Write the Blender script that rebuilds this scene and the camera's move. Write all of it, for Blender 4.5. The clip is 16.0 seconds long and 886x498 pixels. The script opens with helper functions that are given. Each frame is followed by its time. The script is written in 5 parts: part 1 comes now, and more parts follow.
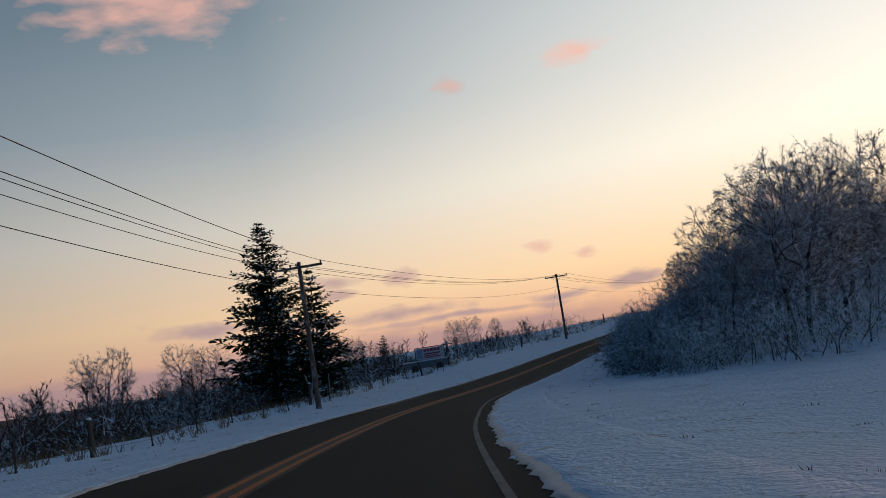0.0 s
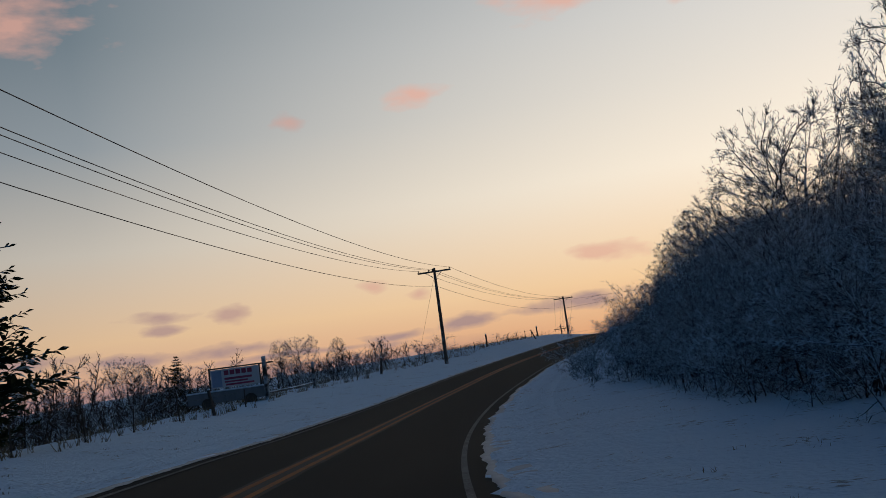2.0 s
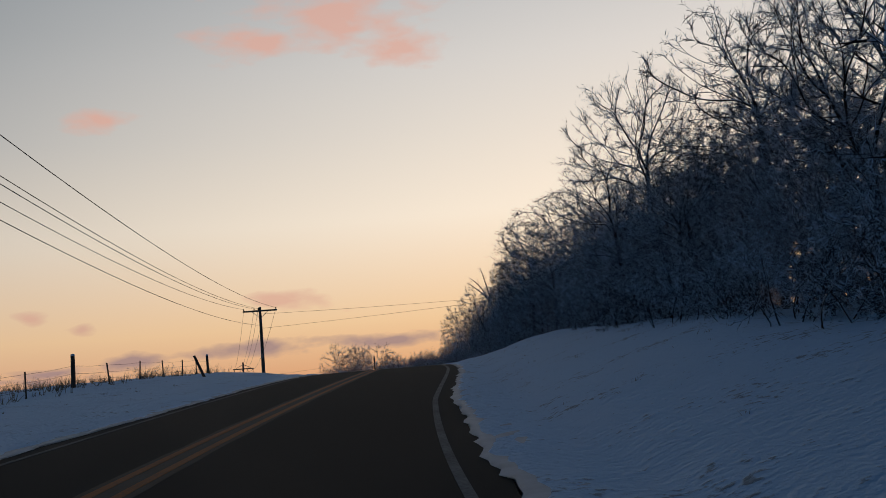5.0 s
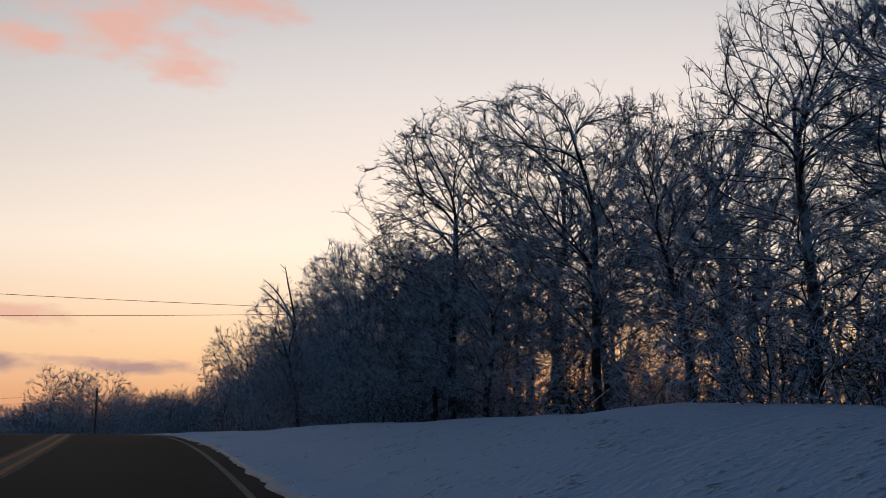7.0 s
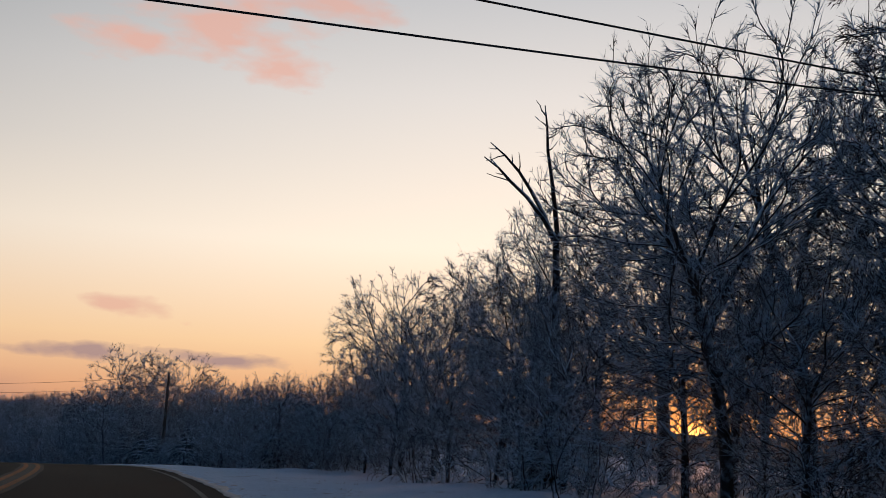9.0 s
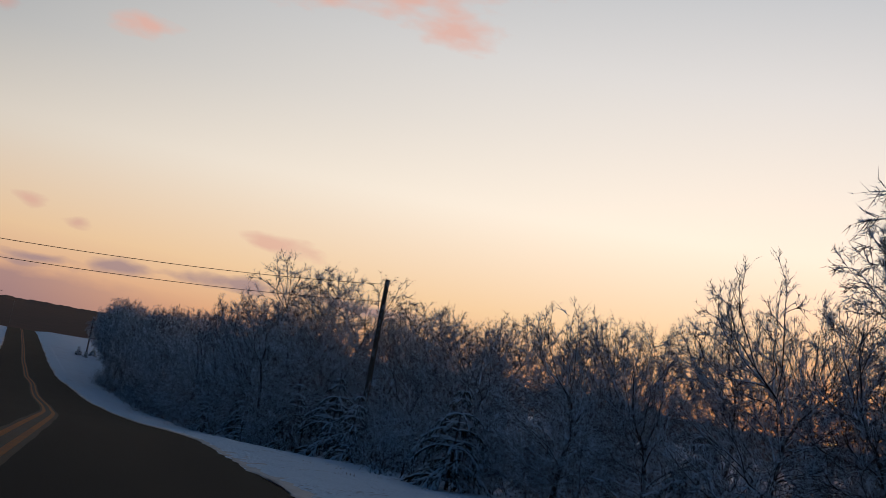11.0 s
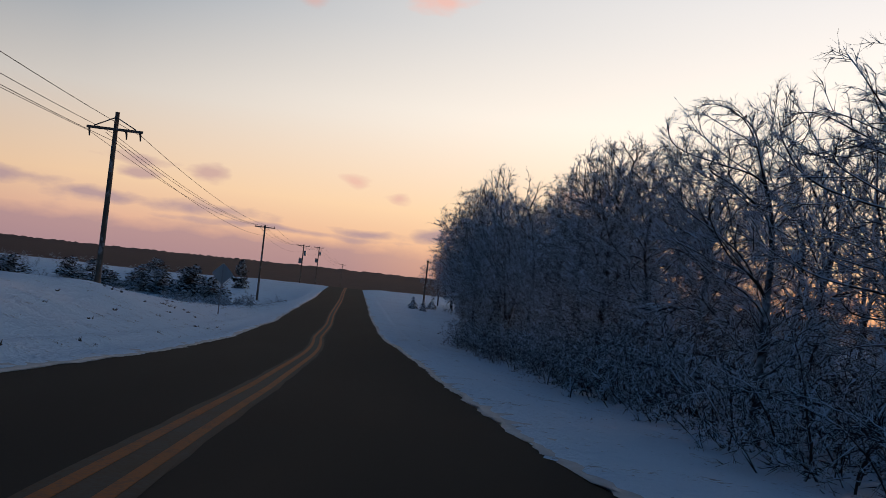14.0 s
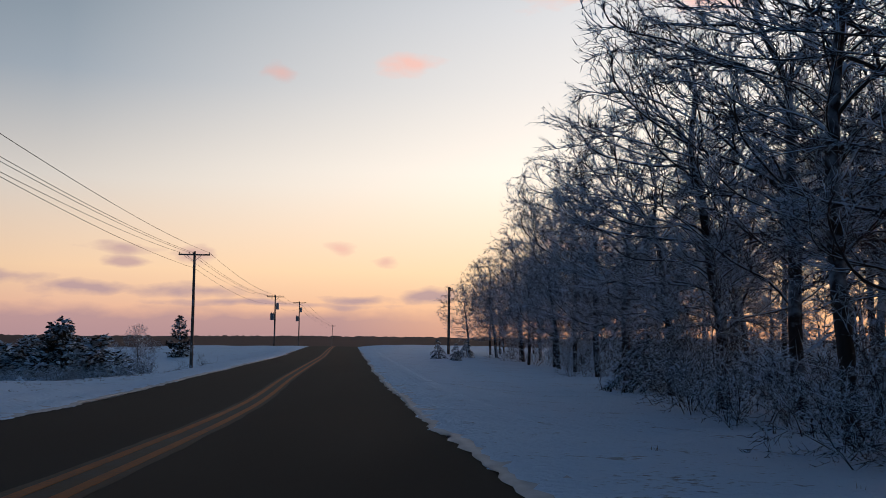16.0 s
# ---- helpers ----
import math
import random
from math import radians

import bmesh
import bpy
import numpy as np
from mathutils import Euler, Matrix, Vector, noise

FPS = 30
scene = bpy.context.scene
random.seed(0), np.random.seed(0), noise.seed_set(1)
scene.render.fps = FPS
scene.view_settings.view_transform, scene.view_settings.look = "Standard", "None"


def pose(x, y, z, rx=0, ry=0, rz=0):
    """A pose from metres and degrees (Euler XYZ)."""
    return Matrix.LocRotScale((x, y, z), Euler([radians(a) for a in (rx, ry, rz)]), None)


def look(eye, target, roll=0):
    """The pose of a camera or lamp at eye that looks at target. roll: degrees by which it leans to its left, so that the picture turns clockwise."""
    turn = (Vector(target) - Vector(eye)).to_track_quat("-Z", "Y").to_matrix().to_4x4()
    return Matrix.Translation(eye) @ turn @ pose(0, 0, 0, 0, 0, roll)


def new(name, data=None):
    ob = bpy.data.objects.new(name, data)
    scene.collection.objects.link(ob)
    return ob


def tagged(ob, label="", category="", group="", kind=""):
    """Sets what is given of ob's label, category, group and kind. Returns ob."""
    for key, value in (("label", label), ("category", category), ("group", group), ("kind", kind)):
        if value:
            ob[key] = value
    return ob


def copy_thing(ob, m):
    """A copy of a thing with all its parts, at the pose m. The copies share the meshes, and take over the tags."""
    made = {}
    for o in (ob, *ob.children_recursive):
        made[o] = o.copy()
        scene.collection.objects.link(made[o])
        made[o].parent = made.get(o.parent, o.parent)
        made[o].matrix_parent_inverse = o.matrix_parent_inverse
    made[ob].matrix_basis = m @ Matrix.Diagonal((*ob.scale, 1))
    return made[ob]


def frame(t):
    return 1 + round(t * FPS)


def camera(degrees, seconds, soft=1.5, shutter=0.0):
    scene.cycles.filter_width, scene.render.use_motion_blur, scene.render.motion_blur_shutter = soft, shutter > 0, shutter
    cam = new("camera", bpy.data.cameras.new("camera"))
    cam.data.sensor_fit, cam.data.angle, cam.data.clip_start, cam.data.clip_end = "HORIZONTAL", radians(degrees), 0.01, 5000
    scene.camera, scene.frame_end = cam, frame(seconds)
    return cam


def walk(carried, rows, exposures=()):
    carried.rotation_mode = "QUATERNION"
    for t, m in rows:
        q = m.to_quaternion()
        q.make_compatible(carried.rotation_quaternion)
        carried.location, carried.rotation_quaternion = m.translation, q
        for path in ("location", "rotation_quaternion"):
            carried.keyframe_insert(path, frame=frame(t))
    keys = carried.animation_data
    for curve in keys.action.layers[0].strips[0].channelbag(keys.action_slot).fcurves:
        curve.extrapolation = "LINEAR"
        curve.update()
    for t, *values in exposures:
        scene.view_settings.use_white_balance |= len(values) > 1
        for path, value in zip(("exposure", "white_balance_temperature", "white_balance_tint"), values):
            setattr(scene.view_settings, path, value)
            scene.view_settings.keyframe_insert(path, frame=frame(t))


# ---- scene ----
# ---------------------------------------------------------------- camera
PATH = [
    (0.0, pose(-0.23, 0.86, -0.14, 95.63, 8.73, 12.18)),
    (0.5, pose(-2.82, 10.18, -0.42, 95.47, 8.43, 10.06)),
    (1.0, pose(-4.72, 19.90, -0.69, 95.43, 7.77, 8.03)),
    (1.5, pose(-6.45, 29.50, -0.94, 95.71, 7.41, 5.47)),
    (2.0, pose(-7.76, 39.10, -1.27, 96.54, 7.70, 2.60)),
    (2.5, pose(-8.39, 48.50, -1.52, 97.63, 7.07, -0.50)),
    (3.0, pose(-8.83, 58.16, -1.63, 98.65, 6.62, -3.89)),
    (3.5, pose(-8.73, 68.81, -1.57, 98.69, 6.89, -5.18)),
    (4.0, pose(-8.07, 79.51, -1.39, 98.16, 6.58, -7.09)),
    (4.2, pose(-7.78, 83.71, -1.30, 97.73, 6.51, -8.57)),
    (6.3, pose(2.16, 125.77, 0.16, 99.15, 0.68, -27.16)),
    (6.5, pose(2.98, 129.25, 0.36, 99.40, 0.45, -28.26)),
    (7.0, pose(5.07, 137.94, 0.79, 99.31, -0.49, -29.98)),
    (7.5, pose(7.23, 146.97, 1.15, 99.18, -0.91, -30.73)),
    (8.0, pose(9.12, 155.43, 1.32, 100.26, -0.88, -30.20)),
    (8.5, pose(11.11, 164.01, 1.27, 100.03, -1.47, -28.84)),
    (9.0, pose(13.42, 172.44, 1.15, 99.32, -2.64, -25.29)),
    (9.2, pose(14.17, 176.01, 1.10, 99.14, -3.27, -24.93)),
    (11.3, pose(17.41, 213.09, -0.10, 96.34, -11.14, -15.89)),
    (11.5, pose(17.54, 217.12, -0.33, 96.03, -11.18, -14.18)),
    (12.0, pose(17.58, 227.49, -0.98, 95.39, -11.32, -9.51)),
    (12.5, pose(17.34, 238.60, -1.95, 94.75, -11.15, -2.23)),
    (13.0, pose(16.98, 250.43, -3.09, 93.24, -10.85, 3.20)),
    (13.5, pose(16.25, 262.12, -4.12, 92.19, -8.87, 2.25)),
    (14.0, pose(14.95, 272.48, -4.85, 91.63, -6.34, 0.43)),
    (14.5, pose(13.86, 284.07, -5.55, 91.97, -4.08, 0.14)),
    (15.0, pose(12.74, 296.55, -6.13, 93.12, -3.18, 1.02)),
    (15.5, pose(11.78, 309.50, -6.80, 94.29, -2.24, 1.33)),
    (16.0, pose(10.91, 322.22, -7.51, 94.93, -0.64, 0.10)),
]
cam = camera(47.3, 16.0, soft=0.85)
walk(cam, PATH, [
    (0.0, 0.08, 6250, 9), (0.5, -0.08, 6300, 9), (1.0, -0.08, 6350, 10), (2.0, -0.22, 6450, 11), (3.0, -0.38, 6500, 12), (4.2, -0.42, 6500, 12),
    (6.3, -0.14, 6600, 16), (8.0, -0.16, 6600, 18), (9.2, -0.18, 6500, 14), (11.5, -0.24, 6300, 13), (13.0, 0.0, 6250, 14), (14.0, 0.06, 6200, 14), (15.0, 0.12, 6200, 14), (16.0, 0.16, 6200, 14),
])

# ---------------------------------------------------------------- world and sun
SUN_AZ, SUN_EL = 39.0, 1.0      # degrees to the right of +y, and above the horizon

world = bpy.data.worlds.new("winter_dusk_sky")
scene.world = world
world.use_nodes = True
wt = world.node_tree
wt.nodes.clear()


def wmath(op, a, b=None, c=None, clamp=False):
    n = wt.nodes.new("ShaderNodeMath")
    n.operation, n.use_clamp = op, clamp
    for i, v in enumerate((a, b, c)):
        if v is None:
            continue
        if isinstance(v, (int, float)):
            n.inputs[i].default_value = v
        else:
            wt.links.new(v, n.inputs[i])
    return n.outputs[0]


def wmix(fac, a, b):
    n = wt.nodes.new("ShaderNodeMix")
    n.data_type = "RGBA"
    for i, v in ((0, fac), (6, a), (7, b)):
        if isinstance(v, (int, float, tuple)):
            n.inputs[i].default_value = v
        else:
            wt.links.new(v, n.inputs[i])
    return n.outputs[2]


def wramp(fac, stops):
    n = wt.nodes.new("ShaderNodeValToRGB")
    while len(n.color_ramp.elements) < len(stops):
        n.color_ramp.elements.new(0.5)
    for e, (p, c) in zip(n.color_ramp.elements, stops):
        e.position, e.color = p, (*c, 1)
    wt.links.new(fac, n.inputs[0])
    return n.outputs[0]


coord = wt.nodes.new("ShaderNodeTexCoord").outputs["Generated"]
sep = wt.nodes.new("ShaderNodeSeparateXYZ")
wt.links.new(coord, sep.inputs[0])
dx, dy, dz = sep.outputs
elev = wmath("MULTIPLY", wmath("ARCSINE", dz), 57.2958)               # degrees
azim = wmath("MULTIPLY", wmath("ARCTAN2", dx, dy), 57.2958)           # degrees to the right of +y

nishita = wt.nodes.new("ShaderNodeTexSky")
nishita.sky_type, nishita.sun_disc = "NISHITA", False
nishita.sun_elevation, nishita.sun_rotation = radians(SUN_EL + 1.0), radians(SUN_AZ)
nishita.altitude, nishita.air_density, nishita.dust_density, nishita.ozone_density = 300, 1.0, 1.5, 1.5
scaled = wt.nodes.new("ShaderNodeVectorMath")
scaled.operation = "SCALE"
wt.links.new(nishita.outputs[0], scaled.inputs[0])
scaled.inputs[3].default_value = 0.05

# dusk gradient: warm band, cream above, grey-blue higher, warmer and brighter towards the sun
e01 = wmath("MULTIPLY", wmath("ADD", elev, 5.0), 1 / 95.0, clamp=True)
toward = wramp(e01, [(0.03, (0.60, 0.22, 0.10)), (0.06, (1.02, 0.52, 0.24)), (0.09, (1.22, 0.84, 0.47)), (0.15, (1.36, 1.20, 0.96)),
                     (0.24, (1.0, 0.97, 0.90)), (0.33, (0.58, 0.64, 0.68)), (0.45, (0.075, 0.135, 0.23)), (1.0, (0.003, 0.050, 0.136))])
away = wramp(e01, [(0.03, (0.36, 0.19, 0.21)), (0.06, (0.78, 0.43, 0.30)), (0.09, (0.92, 0.63, 0.38)), (0.14, (0.70, 0.64, 0.545)),
                   (0.20, (0.345, 0.395, 0.425)), (0.26, (0.205, 0.265, 0.305)), (0.33, (0.14, 0.195, 0.24)), (0.45, (0.018, 0.065, 0.135)), (1.0, (0.003, 0.050, 0.136))])
behind = wramp(e01, [(0.03, (0.02, 0.04, 0.07)), (0.09, (0.035, 0.06, 0.10)), (0.20, (0.026, 0.062, 0.115)), (0.45, (0.012, 0.052, 0.118)), (1.0, (0.003, 0.050, 0.136))])
sun_turn = wmath("COSINE", wmath("MULTIPLY", wmath("SUBTRACT", azim, SUN_AZ), 0.0174533))
near_sun = wmath("MULTIPLY", wmath("SUBTRACT", sun_turn, 0.50), 1 / 0.50, clamp=True)
facing = wmath("MULTIPLY", wmath("ADD", sun_turn, 0.35), 1 / 0.85, clamp=True)
gradient = wmix(near_sun, wmix(facing, behind, away), toward)
sky = wmix(0.90, scaled.outputs[0], gradient)

glow = wmath("ADD", wmath("POWER", wmath("SUBTRACT", azim, SUN_AZ), 2.0), wmath("POWER", wmath("SUBTRACT", elev, -0.6), 2.0))
near_glow = wmath("DIVIDE", 1.0, wmath("ADD", 1.0, wmath("MULTIPLY", glow, 0.10)))
disc_glow = wmath("DIVIDE", 1.0, wmath("ADD", 1.0, wmath("MULTIPLY", glow, 6.0)))
sky = wmix(wmath("MULTIPLY", near_glow, 0.75), sky, (1.5, 0.50, 0.10, 1))
sky = wmix(disc_glow, sky, (9.0, 3.4, 0.7, 1))

# clouds: azimuth to the right, elevation, half width, half height (degrees), and how pink they are
LOW_CLOUDS = [
    (-17.8, 4.6, 1.4, 0.32, 0.2), (-17.8, 3.8, 1.3, 0.26, 0.2), (-13.9, 4.2, 1.0, 0.40, 0.3), (-5.9, 4.9, 0.8, 0.28, 0.7), (-3.4, 4.2, 0.6, 0.28, 0.6),
    (-20.3, 2.4, 2.0, 0.36, 0.1), (-13.9, 2.3, 3.2, 0.32, 0.1), (-4.6, 2.05, 1.8, 0.24, 0.1), (-0.8, 2.3, 1.8, 0.40, 0.1), (-25.0, 2.9, 3.0, 0.40, 0.1), (-9.5, 1.7, 5.0, 0.16, 0.1),
]
HIGH_CLOUDS = [
    (6.6, 2.4, 3.6, 0.42, 0.1), (13.0, 2.5, 3.4, 0.34, 0.1), (7.9, 5.0, 2.2, 0.50, 0.8), (-1.8, 15.2, 1.7, 0.55, 1.0),
    (6.4, 19.4, 2.6, 1.0, 1.0), (11.0, 20.6, 4.6, 1.7, 1.0), (14.6, 18.8, 2.6, 1.0, 1.0), (-26.0, 21.0, 4.8, 1.7, 0.9),
    (18.5, 22.5, 2.6, 1.0, 0.9), (-9.5, 14.5, 0.8, 0.5, 0.6),
]
warp = wt.nodes.new("ShaderNodeTexNoise")
warp.inputs["Scale"].default_value, warp.inputs["Detail"].default_value = 22, 5
stretch = wt.nodes.new("ShaderNodeMapping")
stretch.inputs["Scale"].default_value = (1, 1, 2.6)
wt.links.new(coord, stretch.inputs[0])
wt.links.new(stretch.outputs[0], warp.inputs["Vector"])
grain = wmath("SUBTRACT", warp.outputs["Fac"], 0.5)
bend = wt.nodes.new("ShaderNodeTexNoise")
bend.inputs["Scale"].default_value, bend.inputs["Detail"].default_value = 11, 3
wt.links.new(coord, bend.inputs["Vector"])
bends = wt.nodes.new("ShaderNodeSeparateColor")
wt.links.new(bend.outputs["Color"], bends.inputs[0])
cloud_az = wmath("ADD", azim, wmath("MULTIPLY", wmath("SUBTRACT", bends.outputs[0], 0.5), 2.6))
cloud_el = wmath("ADD", elev, wmath("MULTIPLY", wmath("SUBTRACT", bends.outputs[1], 0.5), 0.9))
grey_mask, pink_mask = None, None
for az, el, w, h, pink in LOW_CLOUDS + HIGH_CLOUDS:
    u = wmath("DIVIDE", wmath("SUBTRACT", cloud_az, az), w)
    v = wmath("DIVIDE", wmath("SUBTRACT", cloud_el, el), h)
    r = wmath("SQRT", wmath("ADD", wmath("MULTIPLY", u, u), wmath("MULTIPLY", v, v)))
    m = wmath("MULTIPLY", wmath("ADD", wmath("SUBTRACT", 1.35, r), wmath("MULTIPLY", grain, 3.4)), 0.85, clamp=True)
    g, p = wmath("MULTIPLY", m, 1 - pink), wmath("MULTIPLY", m, pink)
    grey_mask = g if grey_mask is None else wmath("MAXIMUM", grey_mask, g)
    pink_mask = p if pink_mask is None else wmath("MAXIMUM", pink_mask, p)
# a long haze bank just above the horizon
bank = wmath("MULTIPLY", wmath("SUBTRACT", wmath("ADD", 1.55, wmath("MULTIPLY", grain, 1.2)), elev), 1.4, clamp=True)
bank = wmath("MULTIPLY", bank, wmath("MULTIPLY", wmath("SUBTRACT", 4.0, azim), 0.10, clamp=True))
sky = wmix(wmath("MULTIPLY", bank, 0.68), sky, (0.33, 0.22, 0.25, 1))
sky = wmix(wmath("MULTIPLY", grey_mask, 0.9), sky, (0.36, 0.26, 0.28, 1))
sky = wmix(wmath("MULTIPLY", pink_mask, 0.70), sky, (0.92, 0.48, 0.36, 1))
back = wt.nodes.new("ShaderNodeBackground")
wt.links.new(sky, back.inputs[0])
back.inputs[1].default_value = 1.0
wout = wt.nodes.new("ShaderNodeOutputWorld")
wt.links.new(back.outputs[0], wout.inputs[0])

sun_data = bpy.data.lights.new("sun", "SUN")
sun_data.energy, sun_data.angle, sun_data.color = 1.5, radians(0.6), (1.0, 0.45, 0.20)
sun = new("sun", sun_data)
sun.matrix_world = look((200 * math.sin(radians(SUN_AZ)), 200 * math.cos(radians(SUN_AZ)), 200 * math.tan(radians(SUN_EL))), (0, 0, 0))

# ---------------------------------------------------------------- materials


class Nodes:
    """Short writing for a material's node tree."""

    def __init__(self, name):
        self.mat = bpy.data.materials.new(name)
        self.mat.use_nodes = True
        self.t = self.mat.node_tree
        self.bsdf = self.t.nodes["Principled BSDF"]
        self.pos = self.t.nodes.new("ShaderNodeTexCoord").outputs["Object"]
        self.world = self.t.nodes.new("ShaderNodeNewGeometry")

    def put(self, v, socket):
        if hasattr(v, "is_linked"):
            self.t.links.new(v, socket)
        else:
            socket.default_value = v

    def noise(self, scale, detail=4, rough=0.55, vec=None, stretch=None):
        n = self.t.nodes.new("ShaderNodeTexNoise")
        n.inputs["Scale"].default_value, n.inputs["Detail"].default_value, n.inputs["Roughness"].default_value = scale, detail, rough
        v = vec or self.pos
        if stretch:
            m = self.t.nodes.new("ShaderNodeMapping")
            m.inputs["Scale"].default_value = stretch
            self.t.links.new(v, m.inputs[0])
            v = m.outputs[0]
        self.t.links.new(v, n.inputs["Vector"])
        return n.outputs["Fac"]

    def ramp(self, fac, *stops):
        n = self.t.nodes.new("ShaderNodeValToRGB")
        while len(n.color_ramp.elements) < len(stops):
            n.color_ramp.elements.new(0.5)
        for e, (p, c) in zip(n.color_ramp.elements, stops):
            e.position, e.color = p, (*c, 1) if isinstance(c, tuple) else (c, c, c, 1)
        self.t.links.new(fac, n.inputs[0])
        return n.outputs[0]

    def math(self, op, a, b=0.0, clamp=False):
        n = self.t.nodes.new("ShaderNodeMath")
        n.operation, n.use_clamp = op, clamp
        self.put(a, n.inputs[0]), self.put(b, n.inputs[1])
        return n.outputs[0]

    def mix(self, fac, a, b):
        n = self.t.nodes.new("ShaderNodeMix")
        n.data_type = "RGBA"
        for i, v in ((0, fac), (6, a), (7, b)):
            self.put((*v, 1) if isinstance(v, tuple) and len(v) == 3 else v, n.inputs[i])
        return n.outputs[2]

    def up(self):
        s = self.t.nodes.new("ShaderNodeSeparateXYZ")
        self.t.links.new(self.world.outputs["Normal"], s.inputs[0])
        return s.outputs[2]

    def bump(self, height, strength=0.4, distance=0.02):
        n = self.t.nodes.new("ShaderNodeBump")
        n.inputs["Strength"].default_value, n.inputs["Distance"].default_value = strength, distance
        self.t.links.new(height, n.inputs["Height"])
        self.t.links.new(n.outputs[0], self.bsdf.inputs["Normal"])

    def done(self, colour, rough=0.9, metal=0.0):
        self.put((*colour, 1) if isinstance(colour, tuple) else colour, self.bsdf.inputs["Base Color"])
        self.put(rough, self.bsdf.inputs["Roughness"])
        self.bsdf.inputs["Metallic"].default_value = metal
        self.bsdf.inputs["Specular IOR Level"].default_value = 0.2
        return self.mat


SNOW = (0.70, 0.83, 0.93)


def snow_ground_material():
    n = Nodes("snow_ground")
    fine, mid, big = n.noise(9, 6), n.noise(0.9, 5), n.noise(0.12, 3)
    grass = n.ramp(n.math("ADD", n.math("MULTIPLY", fine, 0.6), n.math("MULTIPLY", mid, 0.5)), (0.64, 0.0), (0.70, 1.0))
    colour = n.mix(n.math("MULTIPLY", grass, 0.75), n.mix(big, (0.60, 0.72, 0.84), SNOW), (0.20, 0.18, 0.15))
    n.bump(n.math("ADD", n.math("MULTIPLY", mid, 1.0), n.math("MULTIPLY", fine, 0.5)), 0.9, 0.16)
    return n.done(colour, 0.75)


def asphalt_material():
    n = Nodes("wet_asphalt")
    fine, mid = n.noise(60, 5), n.noise(0.7, 4, stretch=(1, 0.15, 1))
    colour = n.mix(mid, (0.011, 0.010, 0.009), (0.024, 0.022, 0.019))
    colour = n.mix(n.math("MULTIPLY", fine, 0.16), colour, (0.07, 0.063, 0.055))
    n.bump(fine, 0.5, 0.01)
    n.done(colour, n.ramp(mid, (0.3, 0.82), (0.7, 0.92)))
    n.bsdf.inputs["Specular IOR Level"].default_value = 0.08
    return n.mat


def worn_paint_material(name, paint, worn=0.5):
    n = Nodes(name)
    wear = n.ramp(n.math("ADD", n.math("MULTIPLY", n.noise(25, 6), 0.6), n.math("MULTIPLY", n.noise(1.3, 3), 0.4)), (worn - 0.12, 0.0), (worn + 0.12, 1.0))
    return n.done(n.mix(wear, paint, (0.06, 0.055, 0.05)), 0.8)


def bark_material(name, dark, light, cover, frost=SNOW):
    """Bark or needles with snow lying on whatever faces up; cover is how steep it still holds."""
    n = Nodes(name)
    grain = n.noise(14, 5, stretch=(1, 1, 0.3))
    base = n.mix(grain, dark, light)
    patches = n.math("ADD", n.math("MULTIPLY", n.math("SUBTRACT", n.noise(5, 4), 0.5), 1.0), n.math("MULTIPLY", n.math("SUBTRACT", n.noise(0.9, 3), 0.5), 2.6))
    lie = n.math("ADD", n.up(), patches)
    lie = n.ramp(n.math("ADD", n.math("MULTIPLY", lie, 0.5), 0.5), (0.5 + 0.5 * cover - 0.16, 0.0), (0.5 + 0.5 * cover + 0.16, 1.0))
    n.bump(grain, 0.5, 0.02)
    return n.done(n.mix(lie, base, frost), 0.9)


def plain_material(name, a, b, scale=8.0, rough=0.8, metal=0.0, bump=0.3, stretch=None):
    n = Nodes(name)
    g = n.noise(scale, 5, stretch=stretch)
    n.bump(g, bump, 0.01)
    return n.done(n.mix(g, a, b), rough, metal)


M_SNOW = snow_ground_material()
M_ROAD = asphalt_material()
M_YELLOW = worn_paint_material("worn_yellow_paint", (0.40, 0.105, 0.016), 0.60)
M_DIRT = worn_paint_material("brown_road_dirt", (0.055, 0.027, 0.012), 0.54)
M_WHITE = worn_paint_material("worn_white_paint", (0.16, 0.16, 0.16), 0.52)
M_SLUSH = plain_material("grey_slush", (0.30, 0.29, 0.28), (0.62, 0.63, 0.66), 3.0, 0.6, 0, 0.9)
M_BARK = bark_material("snowy_bark", (0.026, 0.020, 0.018), (0.075, 0.058, 0.052), 0.28)
M_TWIG = bark_material("frosted_twigs", (0.034, 0.024, 0.024), (0.085, 0.062, 0.060), 0.10)
M_THICKET = bark_material("frosted_thicket", (0.022, 0.018, 0.019), (0.060, 0.048, 0.046), 0.02)
M_BRUSH = bark_material("brown_brush", (0.030, 0.022, 0.018), (0.080, 0.058, 0.044), 0.70)
M_CEDAR = bark_material("snowy_cedar_needles", (0.010, 0.018, 0.012), (0.025, 0.036, 0.022), -0.25)
M_JUNIPER = bark_material("juniper_foliage", (0.016, 0.018, 0.012), (0.042, 0.034, 0.022), 0.62)
M_PINE = bark_material("dark_pine_needles", (0.012, 0.020, 0.010), (0.035, 0.045, 0.018), 1.25)
def pole_material():
    n = Nodes("weathered_pole_wood")
    grain = n.noise(6, 5, stretch=(1, 1, 0.08))
    pale = n.ramp(n.noise(3.2, 5, stretch=(1.5, 1.5, 0.8)), (0.52, 0.0), (0.62, 1.0))
    n.bump(grain, 0.5, 0.01)
    return n.done(n.mix(n.math("MULTIPLY", pale, 0.6), n.mix(grain, (0.075, 0.06, 0.05), (0.19, 0.15, 0.12)), (0.42, 0.43, 0.45)), 0.9)


